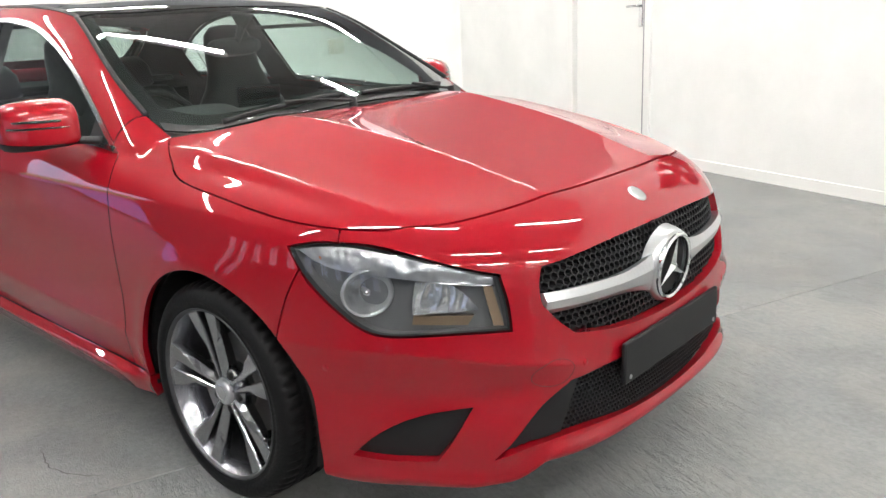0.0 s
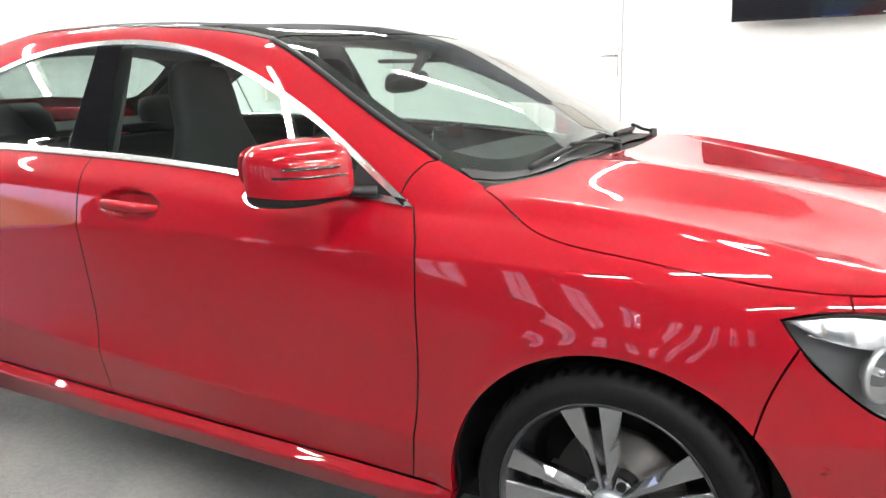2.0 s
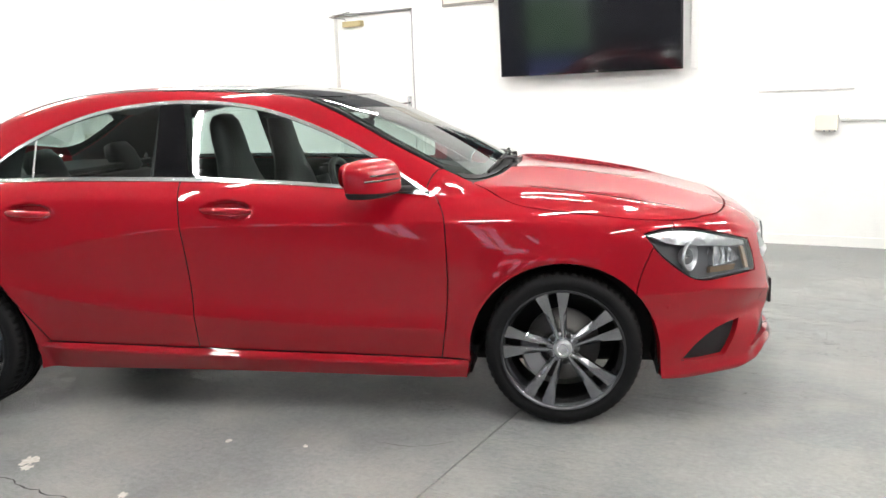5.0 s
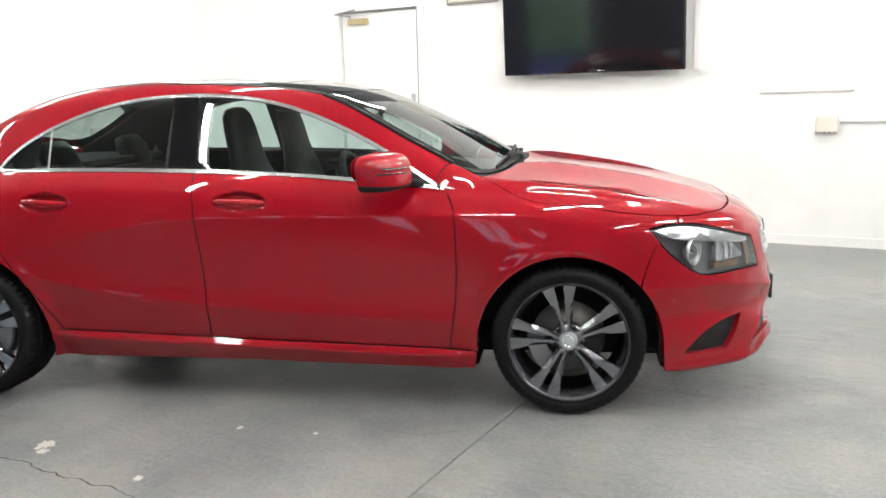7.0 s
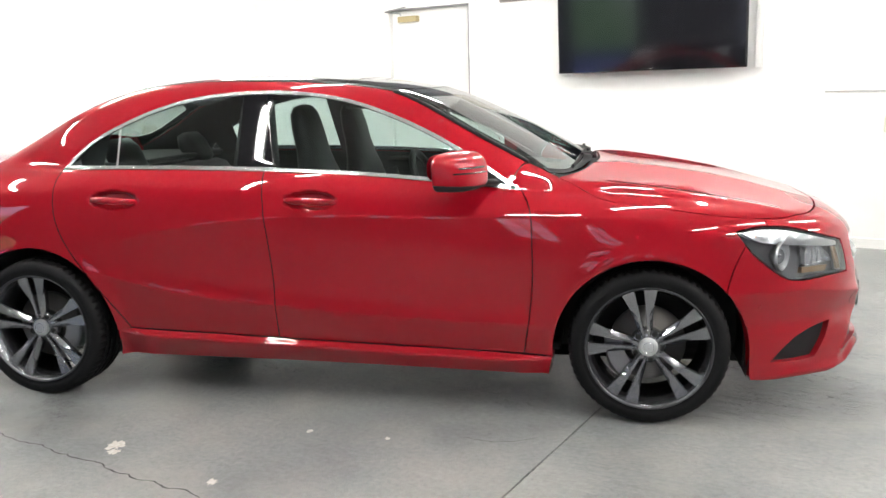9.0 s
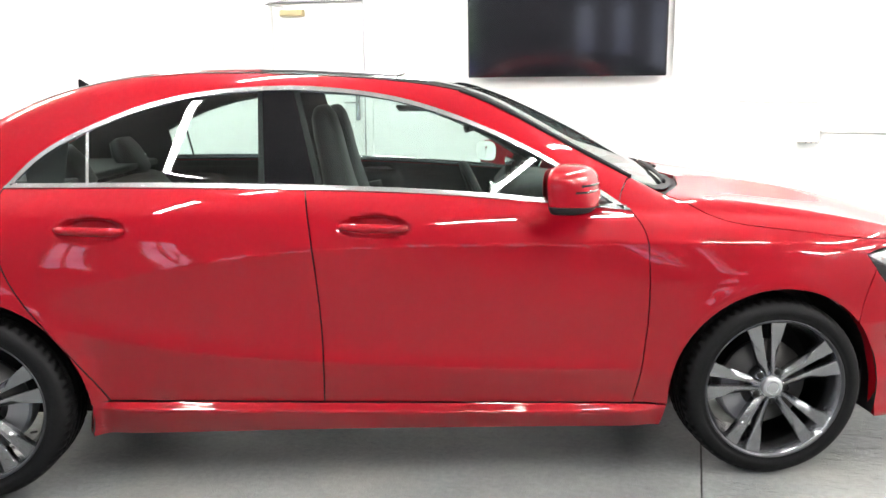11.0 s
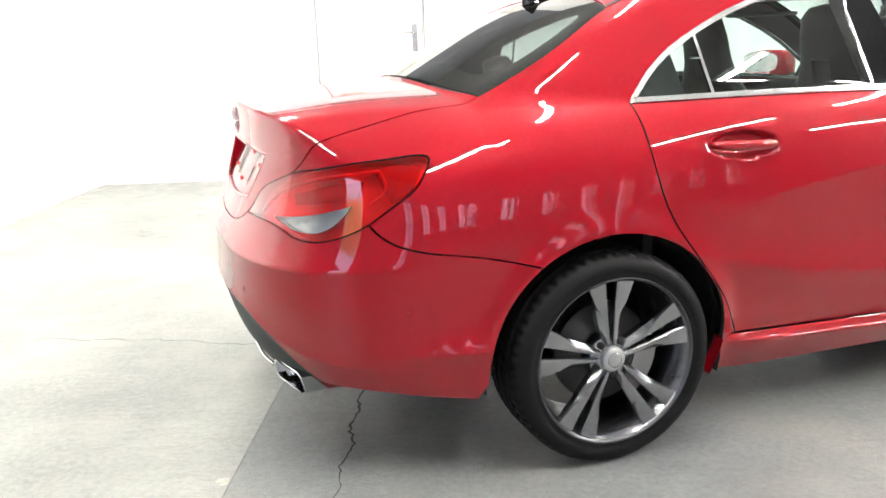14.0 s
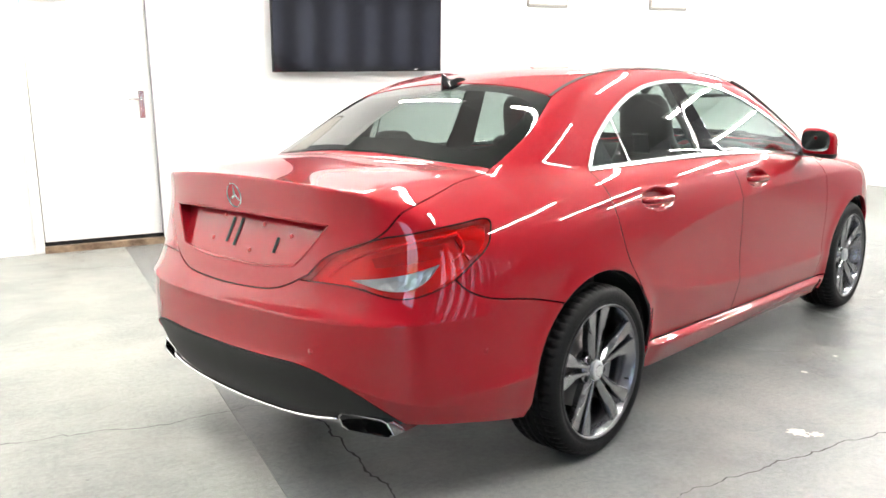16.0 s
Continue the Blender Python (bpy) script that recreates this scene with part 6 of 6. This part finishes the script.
boxed("threshold", (DOOR_U0, DOOR_U1, -0.03, 0.19, -0.02, 0.055), WOOD, door, "worn brown timber threshold", bevel=0.006)
# dark block in place of the shade under the door leaf
boxed("door_gap", (DOOR_U0, DOOR_U1, 0.04, 0.19, 0.05, 0.10), DARK, door, bevel=0.002)
for u in (DOOR_U0, DOOR_U1):
    s = 1 if u == DOOR_U0 else -1
    boxed("door_frame", (u - s * 0.07, u + s * 0.004, -0.022, 0.0, 0.02, DOOR_TOP + 0.07), WHITE, door)
boxed("door_frame", (DOOR_U0 - 0.07, DOOR_U1 + 0.07, -0.024, -0.002, DOOR_TOP + 0.004, DOOR_TOP + 0.075), WHITE, door)
boxed("edge_strip", (DOOR_U1 - 0.014, DOOR_U1 - 0.002, -0.026, 0.03, 0.09, DOOR_TOP), STEEL, door, "dark steel edge strip")
boxed("edge_strip", (DOOR_U0, DOOR_U1, -0.026, 0.0, DOOR_TOP - 0.010, DOOR_TOP + 0.002), STEEL, door, "dark steel edge strip")
handle = boxed("door_handle", (DOOR_U1 - 0.125, DOOR_U1 - 0.075, 0.018, 0.03, 1.12, 1.36), SATIN, door, "brushed steel lever handle on a plate", bevel=0.004)
part("lever", tube([(DOOR_U1 - 0.1, 0.02, 1.29), (DOOR_U1 - 0.1, -0.03, 1.29), (DOOR_U1 - 0.12, -0.036, 1.29), (DOOR_U1 - 0.21, -0.036, 1.288)], 0.009), SATIN, handle, smooth=True)
closer = boxed("door_closer", (DOOR_U0 + 0.12, DOOR_U0 + 0.36, -0.035, 0.03, DOOR_TOP - 0.135, DOOR_TOP - 0.075), BRASS, door, "worn brass door closer", bevel=0.008)
part("closer_arm", tube([(DOOR_U0 + 0.16, -0.03, DOOR_TOP - 0.07), (DOOR_U0 + 0.16, -0.03, DOOR_TOP - 0.05), (DOOR_U0 + 0.02, -0.12, DOOR_TOP - 0.03), (DOOR_U0 + 0.22, -0.02, DOOR_TOP + 0.02)], 0.007, 8), STEEL, closer)

TV = thing("television", "large black flat television mounted on the wall", "television", at=ROOM @ pose(0, -0.15, 1.505, 3.5, 0, 0) @ pose(0, 0.15, -1.505))
T0, T1, TZ0, TZ1 = -1.09, 0.62, 1.505, 2.47
boxed("casing", (T0, T1, -0.15, -0.115, TZ0, TZ1), BLACK, TV, bevel=0.006)
boxed("screen", (T0 + 0.014, T1 - 0.014, -0.1535, -0.148, TZ0 + 0.02, TZ1 - 0.014), TV_GLASS, TV, "dark glossy screen, switched off", bevel=0.001)
boxed("bezel", (T0 + 0.004, T1 - 0.004, -0.155, -0.149, TZ0 + 0.003, TZ0 + 0.018), GLOSS, TV, bevel=0.001)
boxed("bracket", (T0 + 0.55, T1 - 0.55, -0.115, 0.03, TZ0 + 0.25, TZ1 - 0.3), STEEL, TV, bevel=0.004)

box_ = thing("junction_box", "grey plastic electrical socket box on the wall", "socket", at=ROOM.copy())
boxed("cover", (1.674, 1.845, -0.075, -0.002, 0.955, 1.091), GREY_PLASTIC, box_, bevel=0.012)
for du in (0.03, 0.07, 0.11):
    boxed("slot", (1.72 + du - 0.012, 1.72 + du + 0.002, -0.077, -0.06, 0.951, 0.963), STEEL, box_, bevel=0.002)
part("conduit", tube([(1.86, -0.016, 1.045), (4.6, -0.016, 1.05)], 0.012), WHITE, box_, "white painted conduit", smooth=True)


spur = thing("fuse_spur", "small grey plastic switch box on the side wall", "switch", at=ROOM.copy())
boxed("cover", (U0 + 0.001, U0 + 0.06, -1.64, -1.48, 0.93, 1.09), GREY_PLASTIC, spur, bevel=0.01)
boxed("switch", (U0 + 0.058, U0 + 0.068, -1.575, -1.545, 0.99, 1.03), WHITE, spur, bevel=0.003)


def trunk(name, label, u0, u1, z0, z1, d=0.03):
    t = thing(name, label, "trunking", at=ROOM.copy())
    boxed("channel", (u0, u1, -d, -0.001, z0, z1), WHITE, t, bevel=0.004)
    boxed("lid", (u0 + 0.003, u1 - 0.003, -d - 0.004, -d + 0.002, z0 + 0.003, z1 - 0.003), WHITE, t, bevel=0.002)


trunk("cable_trunking", "white plastic cable trunking running up the wall", 0.66, 0.72, 1.50, WHITE_TOP - 0.02)
trunk("cable_trunking", "white plastic cable trunking running along the wall", 1.22, 1.95, 1.285, 1.31, 0.02)
for u0, u1, z in ((-1.78, -1.22, 2.22), (1.722, 2.227, 2.172), (3.365, 3.904, 2.18)):
    sign = thing("wall_sign", "pale grey framed notice board on the wall", "sign", "wall signs", at=ROOM.copy())
    boxed("backing", (u0, u1, -0.03, -0.002, z, z + 0.5), SIGN, sign, bevel=0.003)
    boxed("sheet", (u0 + 0.02, u1 - 0.02, -0.034, -0.028, z + 0.025, z + 0.475), GREY_PLASTIC, sign, bevel=0.001)
skirt = boxed("baseboard", (DOOR_U1 + 0.08, U1, -0.012, -0.001, -0.005, 0.085), WHITE, bevel=0.004)
tagged(in_room(skirt), "white painted low skirting along the wall", "baseboard", kind="structure")


# ---- ceiling lamps ----
def lamp_row(u, v, along_u):
    lamp = thing("ceiling_light", "white hung fluorescent batten with a bare glowing tube", "lamp", "ceiling lights",
                 at=ROOM @ pose(u, v, LAMP_Z, 0, 0, 0 if along_u else 90))
    boxed("batten", (-0.78, 0.78, -0.035, 0.035, 0.02, 0.07), WHITE, lamp, bevel=0.006)
    part("tube", tube([(-0.74, 0, 0), (0.74, 0, 0)], 0.024, 12), TUBE, lamp, "glowing white fluorescent tube", smooth=True)
    for s in (-1, 1):
        part("hanger", tube([(s * 0.6, 0, 0.07), (s * 0.6, 0, HIGH - LAMP_Z)], 0.004, 6), STEEL, lamp, "thin steel hanger rod")
        boxed("tube_holder", (s * 0.755 - 0.012, s * 0.755 + 0.012, -0.018, 0.018, -0.022, 0.024), WHITE, lamp, bevel=0.003)


# the row at u 6.1 is unseen, added to brighten nose and right floor
for u in (-3.35, -0.95, 1.45, 3.85, 6.1):
    for v in (-1.85, -4.25, -6.65):
        lamp_row(u, v, False)


# ---- cracks in the floor ----
def crack(points, width, seed):
    """A jagged thin split along the way given."""
    rng = random.Random(seed)
    pts = [Vector((*p, 0)) for p in points]
    way = []
    for a, b in zip(pts, pts[1:]):
        n = max(2, int((b - a).length / 0.02))
        side = (b - a).normalized().cross(Vector((0, 0, 1)))
        for i in range(n):
            way.append(a.lerp(b, i / n) + side * (rng.uniform(-1, 1) * 0.006 + 0.010 * math.sin(i * 0.55 + seed)))
    bm = bmesh.new()
    last = None
    for i, p in enumerate(way):
        t = (way[min(i + 1, len(way) - 1)] - way[max(i - 1, 0)]).normalized().cross(Vector((0, 0, 1)))
        w = width * (0.35 + 0.65 * rng.random()) * min(1, 3 * i / len(way) + 0.2, 3 * (len(way) - i) / len(way))
        row = [bm.verts.new((p + s * w * t).to_tuple()[:2] + (0.0012,)) for s in (-0.5, 0.5)]
        if last:
            bm.faces.new((last[0], row[0], row[1], last[1]))
        last = row
    bmesh.ops.recalc_face_normals(bm, faces=bm.faces)
    return part("crack", bm, CRACK, floor, "dark jagged crack in the floor")


for c in (crack([(-1.75, -1.18), (-1.209, -1.33), (-1.13, -1.365), (-0.813, -1.468), (-0.48, -1.60), (-0.355, -1.639), (-0.085, -1.738), (0.35, -2.0)], 0.008, 1),
          crack([(-1.80, 0.36), (-1.95, 0.50), (-2.31, 0.60), (-2.62, 0.80), (-2.83, 0.89), (-3.1, 1.02), (-3.7, 1.1)], 0.006, 2),
          crack([(-1.62, 0.75), (-1.70, 0.55), (-1.789, 0.311), (-1.903, -0.04), (-1.985, -0.25), (-2.06, -0.49), (-2.15, -0.72), (-2.22, -0.95)], 0.011, 5),
          crack([(0.94, -1.05), (0.80, -1.12), (0.6, -1.1)], 0.004, 3)):
    c.matrix_parent_inverse = floor.matrix_world.inverted()


def flake(x, y, size, seed):
    """A scab of bare pale concrete where the paint has come off."""
    rng = random.Random(seed)
    bm = bmesh.new()
    n = 22
    bm.faces.new([bm.verts.new((x + size * (0.45 + 0.55 * rng.random()) * math.cos(2 * math.pi * i / n) * 0.8, y + size * (0.35 + 0.65 * rng.random()) * math.sin(2 * math.pi * i / n), 0.0011)) for i in range(n)])
    return part("bare_patch", bm, BARE, floor, "pale bare patch in the floor paint")


BARE = material("bare_concrete", (0.42, 0.40, 0.36), 0.8)
n = noise_on(BARE, 60, 6)
r = ramp(BARE, n.outputs[0], [(0.3, (0.30, 0.285, 0.25)), (0.7, (0.46, 0.44, 0.39))])
to(BARE, r.outputs[0], "Base Color")
for k, (x, y, size) in enumerate(((-0.69, -1.36, 0.055), (-0.665, -1.42, 0.04), (-0.17, -1.60, 0.03), (0.02, -1.12, 0.022), (0.35, -1.15, 0.018), (-2.45, -0.55, 0.03))):
    flake(x, y, size, k).matrix_parent_inverse = floor.matrix_world.inverted()
